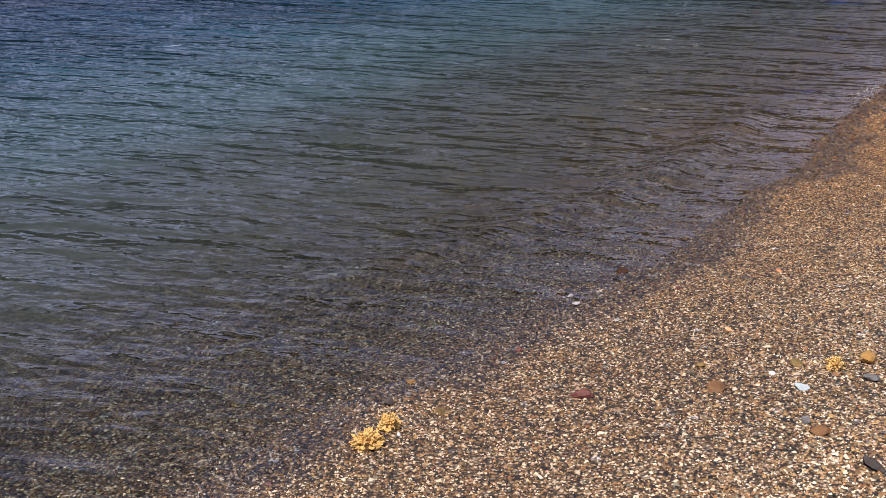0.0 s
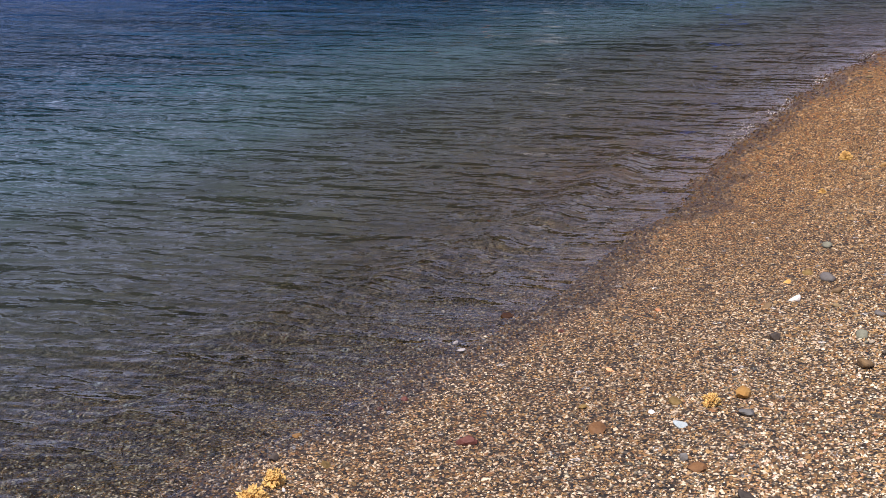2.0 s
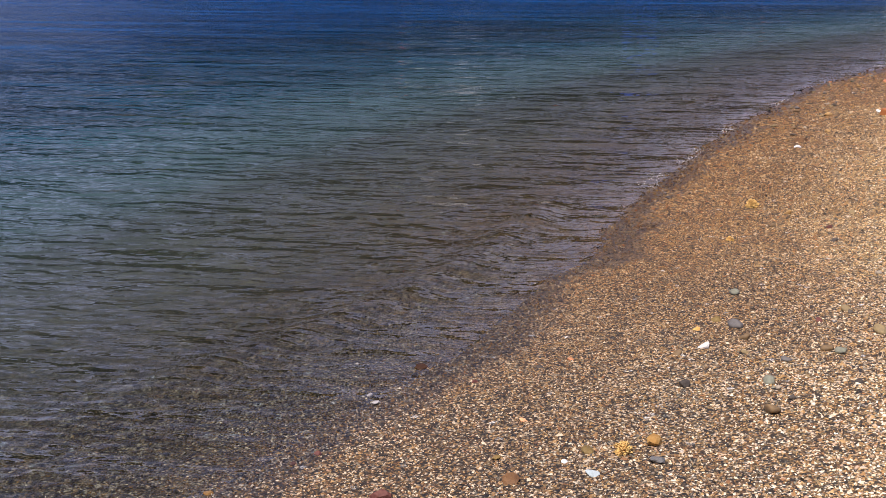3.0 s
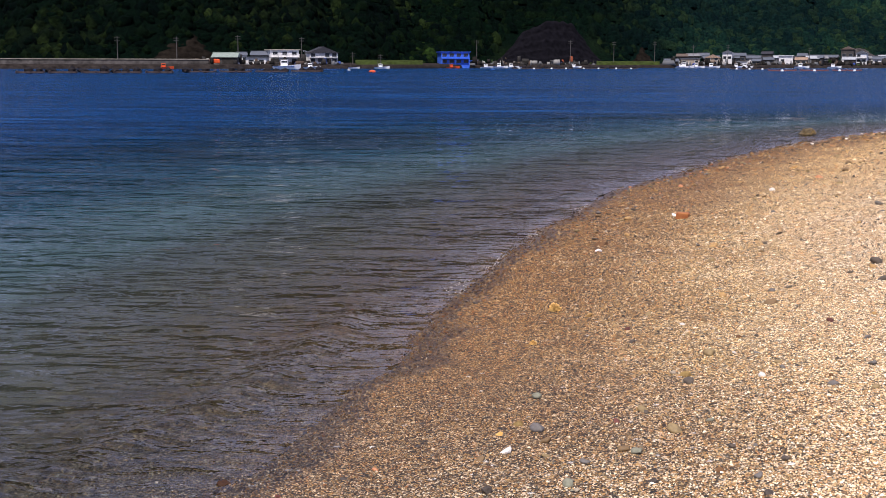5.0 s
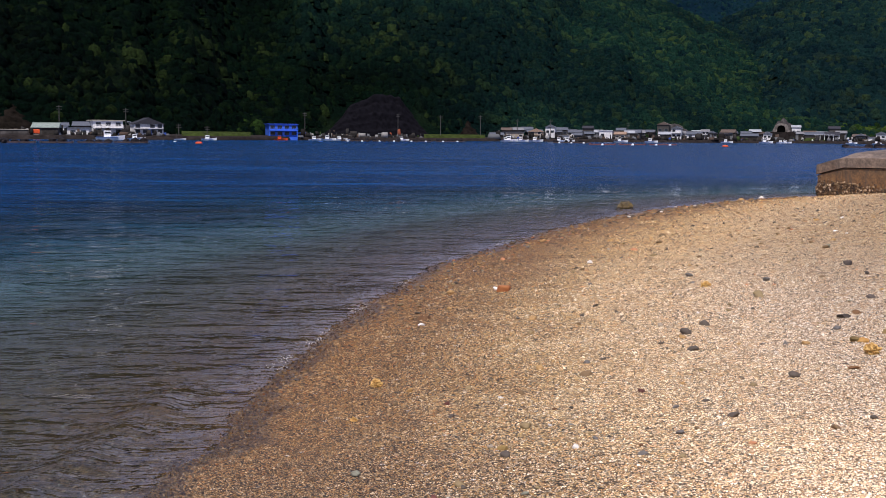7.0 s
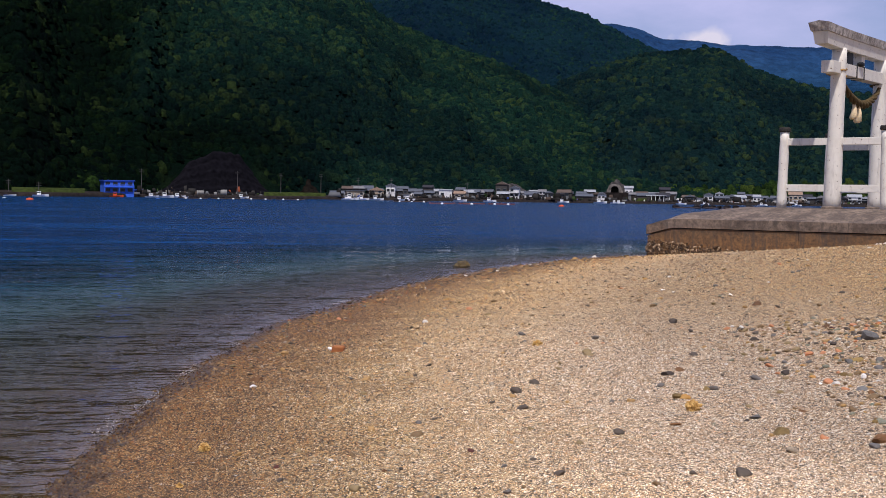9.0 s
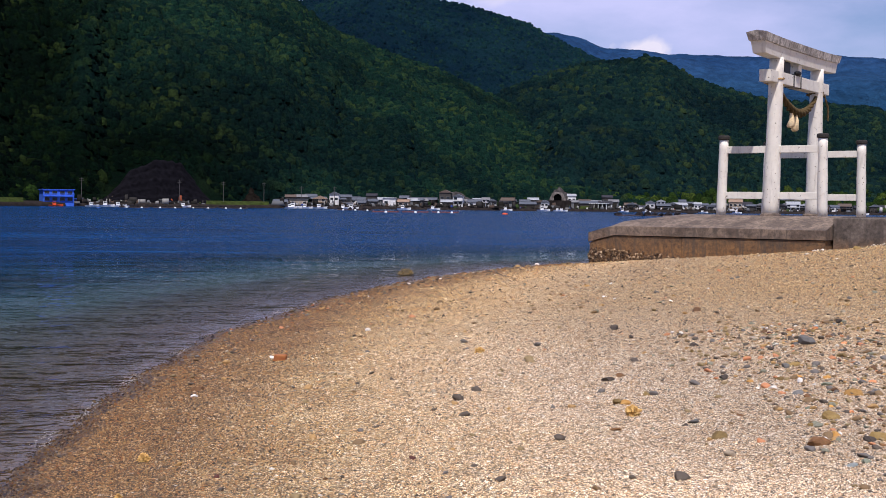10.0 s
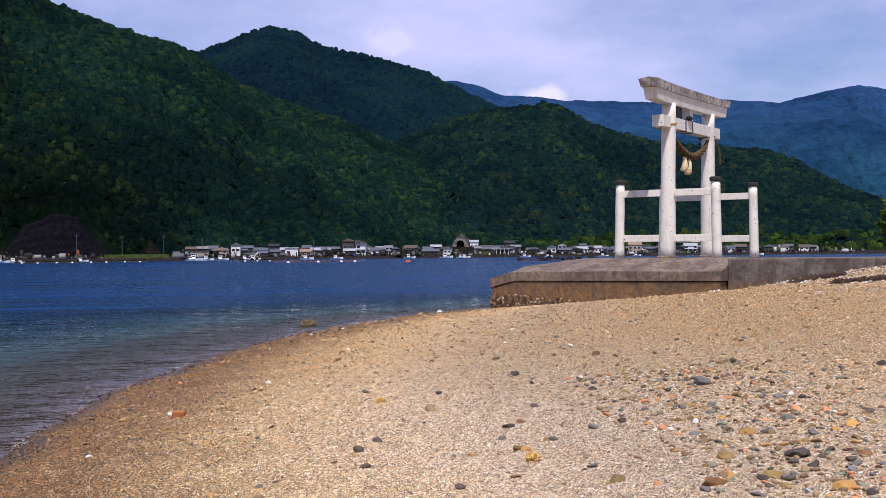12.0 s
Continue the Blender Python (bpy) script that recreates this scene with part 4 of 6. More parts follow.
HOUSES_EAST = [
    (-0.56, 12, 11.4, 4.1, "shed", "grey", "slate"), (0.22, 12, 5.5, 5.5, "gable", "white", "slate"), (1.4, 34, 6.1, 8.8, "gable", "white", "pale"),
    (2.16, 20, 12.8, 6.0, "gable", "grey", "slate"), (2.62, 8, 12.6, 4.3, "open", "white", "white"), (2.97, 32, 7.6, 8.6, "gable", "grey", "dark"),
    (4.08, 12, 7.1, 5.4, "gable", "grey", "slate"), (4.52, 8, 5.4, 3.7, "flat", "white", "grey"), (4.88, 16, 6.5, 6.5, "gable", "white", "slate"),
    (5.35, 20, 6.3, 7.3, "two", "white", "pale"), (5.86, 14, 7.6, 5.9, "gable", "grey", "slate"), (6.28, 24, 4.9, 6.7, "two", "pale", "slate"),
    (6.95, 14, 5.3, 6.0, "gable", "white", "pale"), (7.49, 10, 5.6, 5.3, "gable", "grey", "slate"), (8.58, 24, 10.1, 8.7, "gable", "cream", "tan"),
    (8.63, 8, 5.7, 3.5, "flat", "white", "white"), (9.25, 12, 6.4, 5.0, "gable", "grey", "slate"), (10.56, 14, 5.8, 5.8, "gable", "grey", "dark"),
    (11.0, 20, 10.3, 7.0, "two", "white", "pale"), (12.73, 12, 6.6, 5.1, "gable", "white", "slate"), (13.31, 18, 6.7, 5.9, "two", "pale", "slate"),
    (14.37, 14, 8.2, 5.6, "gable", "grey", "slate"), (15.03, 18, 6.7, 6.0, "gable", "white", "tan"),
]
STYLE_WORDS = {"gable": "house with a pitched %s roof", "two": "two-storey house with a pitched %s roof", "flat": "low building with a flat %s roof",
               "balcony": "two-storey building with a balcony and %s roof", "shed": "boat shed with a dark open front and %s roof", "open": "open boathouse on posts with a %s roof"}


def build_house(k, az, back, w, h, style, wall, roof):
    rng = random.Random(100 + k)
    if k >= len(HOUSES_WEST):
        w, h = w * 0.80, h * rng.uniform(0.66, 0.86)
    base = 1.3 + 0.085 * max(0.0, back - 8)
    m = Matrix.Translation(far_point(az, float(coast_r(az)) + back, base)) @ pose(0, 0, 0, 0, 0, -az + rng.uniform(-14, 14))
    ob = thing("house" if style not in ("shed", "open") else "boat_shed", m, "%s %s" % (wall, STYLE_WORDS[style] % roof), "house" if style not in ("shed", "open") else "shed", "village houses")
    d = max(4.0, 0.75 * w)
    wm, rm = MAT["wall_" + wall], MAT["roof_" + roof]
    rise = 0.0 if style in ("flat", "balcony", "open") else min(0.28 * min(w, d), 0.36 * h)
    body = h - rise - (0.25 if rise == 0 else 0)
    if style == "open":
        for i in range(5):
            bm = bmesh.new()
            x = -w / 2 + 0.3 + (w - 0.6) * i / 4
            box(bm, (x - 0.18, -d / 2, -1.6), (x + 0.18, -d / 2 + 0.35, body))
            part("post", bm, wm, ob)
        bm = bmesh.new()
        box(bm, (-w / 2, -d / 2 + 1.2, -0.3), (w / 2, d / 2, body))
        part("wall", bm, MAT["shed_dark"], ob, "dark back wall")
    else:
        bm = bmesh.new()
        box(bm, (-w / 2, -d / 2, -2.6), (w / 2, d / 2, body))
        part("wall", bm, wm, ob)
    # roof with eaves
    bm = bmesh.new()
    e = 0.45
    if rise == 0.0:
        box(bm, (-w / 2 - e, -d / 2 - e, body), (w / 2 + e, d / 2 + e, body + 0.28))
    else:
        along = rng.random() < 0.7 or style == "shed"
        a, b = (w / 2 + e, d / 2 + e) if along else (d / 2 + e, w / 2 + e)
        pts = [(-a, -b, body - 0.12), (a, -b, body - 0.12), (a, b, body - 0.12), (-a, b, body - 0.12), (-a * 0.96, 0, body + rise), (a * 0.96, 0, body + rise)]
        if not along:
            pts = [(-y, x, z) for x, y, z in pts]
        vv = [bm.verts.new(p) for p in pts]
        for q in ((0, 1, 5, 4), (2, 3, 4, 5), (1, 2, 5), (3, 0, 4), (3, 2, 1, 0)):
            bm.faces.new([vv[i] for i in q])
    top = part("roof", bm, rm, ob)
    if rise:
        bm = bmesh.new()
        if along:
            box(bm, (-w / 2 - e, -0.16, body + rise - 0.04), (w / 2 + e, 0.16, body + rise + 0.16))
        else:
            box(bm, (-0.16, -d / 2 - e, body + rise - 0.04), (0.16, d / 2 + e, body + rise + 0.16))
        part("ridge_cap", bm, rm, top)
    front = -d / 2
    if style == "shed":
        # dark panel in place of the shade inside the open front
        bm = bmesh.new()
        box(bm, (-w * 0.1, front - 0.06, -0.4), (w * 0.44, front + 0.02, body * 0.86))
        part("open_front", bm, MAT["shed_dark"], ob, "dark open front")
    floors = 2 if style in ("two", "balcony") else 1
    if style not in ("open", "shed"):
        n = max(2, int(w / 2.6))
        for fl in range(floors):
            zc = body * (fl + 0.55) / floors
            for i in range(n):
                if style != "balcony" and rng.random() < 0.15:
                    continue
                xc = -w / 2 + w * (i + 0.5) / n
                ww, hh = min(0.62 * w / n, 1.7), min(0.22 * h, 1.2)
                bm = bmesh.new()
                box(bm, (xc - ww / 2 - 0.1, front - 0.05, zc - hh / 2 - 0.1), (xc + ww / 2 + 0.1, front - 0.003, zc + hh / 2 + 0.1))
                win = part("window", bm, MAT["wall_white"] if wall in ("cream", "white") else MAT["wall_pale"], ob)
                bm = bmesh.new()
                box(bm, (xc - ww / 2, front - 0.08, zc - hh / 2), (xc + ww / 2, front - 0.052, zc + hh / 2))
                part("pane", bm, MAT["pane"], win)
    if style == "balcony":
        bm = bmesh.new()
        box(bm, (-w / 2, front - 1.2, body * 0.5 - 0.12), (w / 2, front - 0.004, body * 0.5 + 0.06))
        deck = part("balcony", bm, wm, ob)
        bm = bmesh.new()
        for i in range(int(w / 0.9) + 1):
            x = -w / 2 + 0.05 + (w - 0.1) * i / int(w / 0.9)
            box(bm, (x - 0.05, front - 1.18, body * 0.5 + 0.06), (x + 0.05, front - 1.1, body * 0.5 + 0.95))
        box(bm, (-w / 2, front - 1.2, body * 0.5 + 0.95), (w / 2, front - 1.08, body * 0.5 + 1.05))
        part("railing", bm, wm, deck)
        for x in (-w / 2 + 0.2, 0.0, w / 2 - 0.2):
            bm = bmesh.new()
            box(bm, (x - 0.1, front - 1.15, -0.8), (x + 0.1, front - 0.95, body * 0.5 - 0.12))
            part("post", bm, wm, ob)
    elif style == "two":
        bm = bmesh.new()
        box(bm, (-w / 2, front - 0.9, body * 0.5 - 0.1), (w / 2, front - 0.004, body * 0.5 + 0.05))
        part("lower_eave", bm, rm, ob)


for _k, _row in enumerate(HOUSES_WEST + HOUSES_MIDDLE + HOUSES_EAST):
    build_house(_k, *_row)


def back_row():
    """Roofs crowded behind the waterfront."""
    rng = random.Random(9)
    styles = ["gable", "gable", "gable", "two", "shed"]
    k = 200
    for a0, a1, n in ((-11.4, -4.6, 15), (-4.4, 3.6, 17), (3.6, 16.5, 26), (-30.8, -26.4, 3)):
        for i in range(n):
            az = a0 + (a1 - a0) * (i + rng.uniform(0.1, 0.9)) / n
            build_house(k, az, rng.uniform(15, 34), rng.uniform(5.5, 10.5), rng.uniform(3.8, 5.8), rng.choice(styles), rng.choice(["white", "grey", "wooden", "wooden", "pale", "wooden"]), rng.choice(["slate", "slate", "dark", "grey", "brown", "pale"]))
            k += 1


back_row()


def build_pole(az, h, back=7.0):
    m = Matrix.Translation(far_point(az, float(coast_r(az)) + back, 1.4)) @ pose(0, 0, 0, 0, 0, -az)
    ob = thing("utility_pole", m, "tall grey concrete utility pole on the far quay", "utility pole", "utility poles")
    bm = bmesh.new()
    lathe(bm, [(0.17, -0.4), (0.14, h * 0.5), (0.10, h)], 8)
    part("shaft", bm, MAT["pole"], ob)
    for z in (h - 0.5, h - 1.3):
        bm = bmesh.new()
        box(bm, (-0.9, -0.22, z - 0.07), (0.9, -0.1, z + 0.07))
        part("crossarm", bm, MAT["pole"], ob)


for _p in ((-35.89, 9.1), (-33.39, 9.1), (-30.75, 9.8), (-27.97, 9.5), (-25.72, 4.4), (-24.5, 3.8), (-20.21, 10.4), (-16.06, 10.9), (-14.15, 10.7), (-12.37, 10.9), (-10.71, 9.5), (-9.23, 9.8), (-5.81, 8.5), (15.41, 8.9)):
    build_pole(*_p)


def build_boat(az, off, length, heading, trim="boat_trim", hull_mat="boat_white", z=0.0, mast=True):
    """A small fishing boat; off: metres from the quay, outwards."""
    m = Matrix.Translation(far_point(az, float(coast_r(az)) - off, z)) @ pose(0, 0, 0, 0, 0, -az + heading)
    ob = thing("fishing_boat", m, "small %s fishing boat moored by the far quay" % ("white" if hull_mat == "boat_white" else "red-orange"), "boat", "moored boats")
    bm = bmesh.new()
    rows = []
    for i in range(9):
        t = i / 8
        wd = 0.17 * length * min(1.0, 1.5 * (1 - t) ** 0.6 + 0.02) * (0.85 + 0.15 * min(1, 4 * t))
        up = 0.13 * length * (0.75 + 0.55 * t * t)
        x = length * (t - 0.5)
        rows.append([bm.verts.new(p) for p in ((x, -wd, up), (x * 0.97, -wd * 0.75, -0.25), (x * 0.97, wd * 0.75, -0.25), (x, wd, up))])
    for a, b in zip(rows, rows[1:]):
        for i in range(4):
            bm.faces.new((a[i], a[(i + 1) % 4], b[(i + 1) % 4], b[i]))
    bm.faces.new(rows[0])
    bm.faces.new(rows[-1][::-1])
    part("hull", bm, MAT[hull_mat], ob)
    bm = bmesh.new()
    box(bm, (-length * 0.5, -0.18 * length, 0.085 * length), (length * 0.25, 0.18 * length, 0.1 * length))
    part("rubbing_strake", bm, MAT[trim], ob)
    if length > 4.5:
        bm = bmesh.new()
        box(bm, (-length * 0.22, -0.1 * length, 0.1 * length), (length * 0.02, 0.1 * length, 0.32 * length), None, 0.06)
        cab = part("cabin", bm, MAT[hull_mat], ob)
        bm = bmesh.new()
        box(bm, (-length * 0.2, -0.104 * length, 0.22 * length), (0.0, 0.104 * length, 0.28 * length))
        part("cabin_window", bm, MAT["pane"], cab)
    if mast:
        bm = bmesh.new()
        lathe(bm, [(0.05, 0.1), (0.035, 0.55 * length)], 6, Matrix.Translation((-length * 0.3, 0, 0)))
        part("mast", bm, MAT["pole"], ob)


for _b in ((-28.63, 6, 9.5, 5), (-27.53, 4, 6, -8), (-25.67, 4, 4.2, 10), (-24.42, 5, 5.5, -6), (-19.75, 6, 5.5, 20), (-19.15, 5, 6.5, -5), (-18.62, 5, 6, 8), (-18.2, 6, 4.5, 0),
           (-11.03, 4, 8, 6), (-10.5, 3, 6.5, -4), (-9.87, 4, 7, 3), (0.15, 5, 7.5, 4), (1.0, 4, 6, -5), (3.7, 30, 6, 2), (13.9, 5, 7, 0)):
    build_boat(*_b)
_rb = random.Random(3)
for _i in range(14):
    build_boat(_rb.choice([_rb.uniform(-20, -15), _rb.uniform(-11.5, -4), _rb.uniform(-4, 9)]), _rb.uniform(2, 9), _rb.uniform(3.5, 7), _rb.uniform(-12, 12), "boat_trim", "boat_white", 0.0, _rb.random() < 0.5)
build_boat(-21.27, 8, 5.5, 0, "red_raft", "orange", 0.0, False)
build_boat(-33.9, 6, 5.5, 3, "red_raft", "orange", 0.0, False)
build_boat(-32.91, -9, 4.5, 5, "boat_trim", "boat_white", 1.85, False)


def build_raft(a0, a1, off, mat, floats, gap):
    """A row of timber fish-farm frames with white floats."""
    n = max(1, int((a1 - a0) / 1.3))
    for i in range(n):
        az = a0 + (a1 - a0) * (i + 0.5) / n
        r = float(coast_r(az)) - off
        wd = radians((a1 - a0) / n) * r * 0.9
        m = Matrix.Translation(far_point(az, r, 0.0)) @ pose(0, 0, 0, 0, 0, -az)
        ob = thing("fish_raft", m, "%s timber fish-farm raft with floats" % ("dark" if mat == "raft" else "red-brown"), "raft", "fish rafts")
        for y in (-1.6, 1.6):
            bm = bmesh.new()
            box(bm, (-wd / 2, y - 0.14, 0.12), (wd / 2, y + 0.14, 0.38))
            part("long_beam", bm, MAT[mat], ob)
        for x in (-wd * 0.45, 0.0, wd * 0.45):
            bm = bmesh.new()
            box(bm, (x - 0.12, -1.9, 0.384), (x + 0.12, 1.9, 0.5))
            part("cross_beam", bm, MAT[mat], ob)
        rng = random.Random(int(a0 * 10) + i)
        for x in np.arange(-wd * 0.42, wd * 0.43, 1.7):
            if mat == "raft" and rng.random() < 0.75:
                lump, face = CROWNS[1][rng.randrange(8)]
                bm = bmesh.new()
                vv = [bm.verts.new(q) for q in lump * [rng.uniform(0.7, 1.2), 0.8, rng.uniform(0.35, 0.9)] + [x, rng.uniform(-1.2, 1.2), 0.45]]
                for q in face:
                    bm.faces.new([vv[w] for w in q])
                part("netting", bm, MAT["nets"], ob, "dark heaped netting")
        k = int(wd / gap)
        for j in range(k):
            if floats:
                x = -wd / 2 + wd * (j + 0.5) / k
                bm = bmesh.new()
                lathe(bm, [(0.05, -0.3), (0.32, -0.15), (0.36, 0.1), (0.3, 0.36), (0.06, 0.48)], 10, Matrix.Translation((x, -2.2, 0)))
                part("float", bm, MAT["boat_white"], ob, "white float")


build_raft(-40.2, -33.5, 205, "raft", False, 3.0)
build_raft(-33.2, -27.0, 190, "raft", False, 3.0)
build_raft(-18.7, -13.0, 110, "raft", True, 4.2)
build_raft(-9.2, -7.4, 190, "raft", True, 3.2)
build_raft(-7.6, -3.6, 310, "red_raft", True, 3.6)
build_raft(3.3, 7.2, 440, "raft", False, 3.0)


def build_buoy(az, r, size, label, mat):
    ob = thing("buoy", Matrix.Translation(far_point(az, r, 0.0)), label, "buoy", "buoys")
    bm = bmesh.new()
    lathe(bm, [(0.1 * size, -0.3 * size), (0.8 * size, -0.2 * size), (1.0 * size, 0.1 * size), (0.9 * size, 0.42 * size), (0.5 * size, 0.6 * size)], 14)
    part("body", bm, MAT[mat], ob, smooth=True)
    bm = bmesh.new()
    lathe(bm, [(0.16 * size, 0.58 * size), (0.16 * size, 0.8 * size)], 8)
    part("lifting_eye", bm, MAT["pole"], ob)


build_buoy(-24.87, 262.0, 0.72, "large orange mooring buoy on the water", "orange")
build_buoy(-1.58, 310.0, 0.72, "large orange mooring buoy on the water", "orange")
build_buoy(-19.5, 400.0, 0.6, "blue float on the water", "boat_trim")
build_buoy(-25.9, 330.0, 0.4, "small white float on the water", "boat_white")


def build_tarpaulin():
    az = -31.75
    m = Matrix.Translation(far_point(az, float(coast_r(az)) + 2.6, 1.4)) @ pose(0, 0, 0, 0, 0, -az)
    ob = thing("tarpaulin_stack", m, "stack of crates under a bright orange tarpaulin on the quay", "tarpaulin")
    bm = bmesh.new()
    box(bm, (-1.3, -0.7, -0.05), (1.3, 0.7, 0.9), None, 0.05)
    part("crates", bm, MAT["timber"], ob, "grey timber crates")
    bm = bmesh.new()
    box(bm, (-1.5, -0.85, 0.55), (1.5, 0.85, 1.9), None, 0.25)
    for v in bm.verts:
        v.co += Vector((0.1 * math.sin(5 * v.co.y), 0.08 * math.sin(4 * v.co.x), 0.12 * math.sin(3 * v.co.x + 1)))
    part("tarpaulin", bm, MAT["orange"], ob, "bright orange tarpaulin")


build_tarpaulin()


def quay_clutter():
    """Nets, crates, walls and sheds past counting along the waterfront."""
    rng = np.random.default_rng(64)
    v0 = np.array([(x, y, z) for z in (0, 1) for y in (-0.5, 0.5) for x in (-0.5, 0.5)], float)
    f0 = np.array([(0, 2, 3, 1), (4, 5, 7, 6), (0, 1, 5, 4), (2, 6, 7, 3), (0, 4, 6, 2), (1, 3, 7, 5)])
    vs, fs, n = [], [], 0
    for a0, a1, count in ((-11.8, 10.0, 620), (10.0, 18.5, 170), (-31.2, -26.3, 90), (-20.5, -15.0, 110), (-32.6, -31.2, 12)):
        for i in range(count):
            az = rng.uniform(a0, a1)
            back = rng.uniform(1.0, 9.0) if rng.random() < 0.6 else rng.uniform(9, 30)
            s = np.array([rng.lognormal(0.35, 0.6), rng.uniform(0.8, 2.5), min(3.6, rng.lognormal(0.25, 0.5))])
            q = v0 * s
            q[4:, :2] *= rng.uniform(0.3, 1.0)
            q = q + 0.12 * rng.standard_normal(q.shape)
            c, t = math.cos(radians(-az)), math.sin(radians(-az))
            p = far_point(az, float(coast_r(az)) + back, 1.2 + 0.07 * max(0.0, back - 8))
            vs.append(np.stack([q[:, 0] * c - q[:, 1] * t + p.x, q[:, 0] * t + q[:, 1] * c + p.y, q[:, 2] + p.z], -1))
            fs.append(f0 + n)
            n += 8
    ob = new("quay_clutter", mesh_from("quay_clutter", np.concatenate(vs), np.concatenate(fs), MAT["clutter"]))
    tagged(ob, "dark nets, crates, low walls and sheds along the far quay", "clutter", kind="stuff")


def clutter_material():
    m = Mat("quay_clutter", 0.85, 0.0, 0.1)
    m.color(m.ramp(m.random(), [(0.0, (0.012, 0.011, 0.010)), (0.30, (0.03, 0.028, 0.026)), (0.50, (0.07, 0.05, 0.038)), (0.62, (0.11, 0.115, 0.12)), (0.74, (0.016, 0.015, 0.014)), (0.86, (0.24, 0.235, 0.22)),
                                (0.92, (0.42, 0.41, 0.40)), (0.95, (0.03, 0.06, 0.22)), (0.97, (0.22, 0.06, 0.03)), (0.98, (0.03, 0.05, 0.015))], True))
    return m.m


MAT["clutter"] = clutter_material()
quay_clutter()


def build_tunnel():
    az = 0.78
    m = Matrix.Translation(far_point(az, float(coast_r(az)) + 15, 1.0)) @ pose(0, 0, 0, 0, 0, -az) @ Matrix.Scale(0.82, 4)
    ob = thing("tunnel_portal", m, "grey concrete road tunnel portal in the hillside", "tunnel")
    bm = bmesh.new()
    inner = [(-2.7, 6.4)] + [(-2.7 * math.cos(math.pi * i / 12), 8.3 + 2.6 * math.sin(math.pi * i / 12)) for i in range(13)] + [(2.7, 6.4)]
    outer = [(-5.4, 6.4), (-5.3, 7.6), (-5.0, 8.7), (-4.5, 9.8), (-4.2, 11.0), (-3.4, 11.7), (-2.0, 12.1), (0, 12.3), (1.8, 12.1), (3.2, 11.8), (4.0, 11.1), (4.4, 9.9), (5.0, 8.8), (5.4, 7.6), (5.6, 6.4)]
    vi = [[bm.verts.new((x, y, z)) for x, z in inner] for y in (0, 9)]
    vo = [[bm.verts.new((x, y, z)) for x, z in outer] for y in (0, 9)]
    for i in range(len(inner) - 1):
        bm.faces.new((vi[0][i], vi[0][i + 1], vo[0][i + 1], vo[0][i]))
        bm.faces.new((vo[0][i], vo[0][i + 1], vo[1][i + 1], vo[1][i]))
        bm.faces.new((vi[0][i + 1], vi[0][i], vi[1][i], vi[1][i + 1]))
    part("headwall", bm, plain_material("stained_portal_concrete", (0.17, 0.15, 0.13), 0.9, 0.6, 0.6, 0.0, 0.05), ob)
    bm = bmesh.new()
    # solid black block stands in for the shade inside the bore
    box(bm, (-2.8, 0.8, 6.41), (2.8, 8.8, 11.2))
    part("bore", bm, MAT["black_bore"], ob, "black block for the shade of the tunnel bore")
    bm = bmesh.new()
    box(bm, (-9.5, -1.0, -3.0), (9.5, 8.9, 6.39))
    part("embankment", bm, MAT["shore"], ob, "dark embankment under the road")


MAT["black_bore"] = plain_material("tunnel_shade_black", (0.002, 0.002, 0.002), 0.95, 0.3, 1.0, 0.0, 0.0)
build_tunnel()


# ---- stones, rubble and shells on the beach ----
def stone_material(name, tone, vein):
    m = Mat(name, 0.72)
    pos, xyz = m.place()
    info = m.n.new("ShaderNodeObjectInfo")
    big = m.noise(22.0, 5.0, 0.65, pos)
    c = m.mix(m.grey(big, 0.35, 0.7), tone, vein)
    c = m.mix(m.grey(m.noise(160.0, 3.0, 0.6, pos), 0.4, 0.7, 0.0, 0.4), c, tuple(v * 0.6 for v in tone))
    k = m.grey(info.outputs["Random"], 0.0, 1.0, 0.65, 1.25)
    c = m.mix(1.0, c, k, "MULTIPLY")
    wet = wetness(m)
    c = m.mix(wet, c, m.mix(1.0, c, (0.42, 0.40, 0.40), "MULTIPLY"))
    m.color(c)
    m.link(m.grey(wet, 0.0, 1.0, 0.75, 0.25), m.b.inputs["Roughness"])
    m.bump(big, 0.5, 0.012)
    return m.m


STONE_KINDS = {
    "grey": ("smooth slate-grey stone", (0.115, 0.112, 0.108), (0.205, 0.195, 0.175)),
    "brown": ("rough brown stone", (0.120, 0.052, 0.014), (0.22, 0.105, 0.034)),
    "dark": ("dark angular stone", (0.040, 0.030, 0.024), (0.095, 0.072, 0.052)),
    "olive": ("olive brown stone", (0.190, 0.115, 0.026), (0.30, 0.205, 0.065)),
    "tan": ("ochre tan stone", (0.44, 0.215, 0.040), (0.52, 0.31, 0.090)),
    "orange": ("orange worn brick pebble", (0.66, 0.235, 0.085), (0.74, 0.36, 0.17)),
    "white": ("white bleached shell fragment", (0.82, 0.80, 0.75), (0.66, 0.62, 0.56)),
    "red": ("dull red stone", (0.085, 0.022, 0.016), (0.15, 0.050, 0.032)),
    "blue_grey": ("pale blue-grey pebble", (0.30, 0.36, 0.36), (0.45, 0.50, 0.49)),
    "green": ("grey-green stone", (0.16, 0.18, 0.125), (0.27, 0.29, 0.20)),
}
STONE_MAT = {k: stone_material(k + "_stone", v[1], v[2]) for k, v in STONE_KINDS.items()}


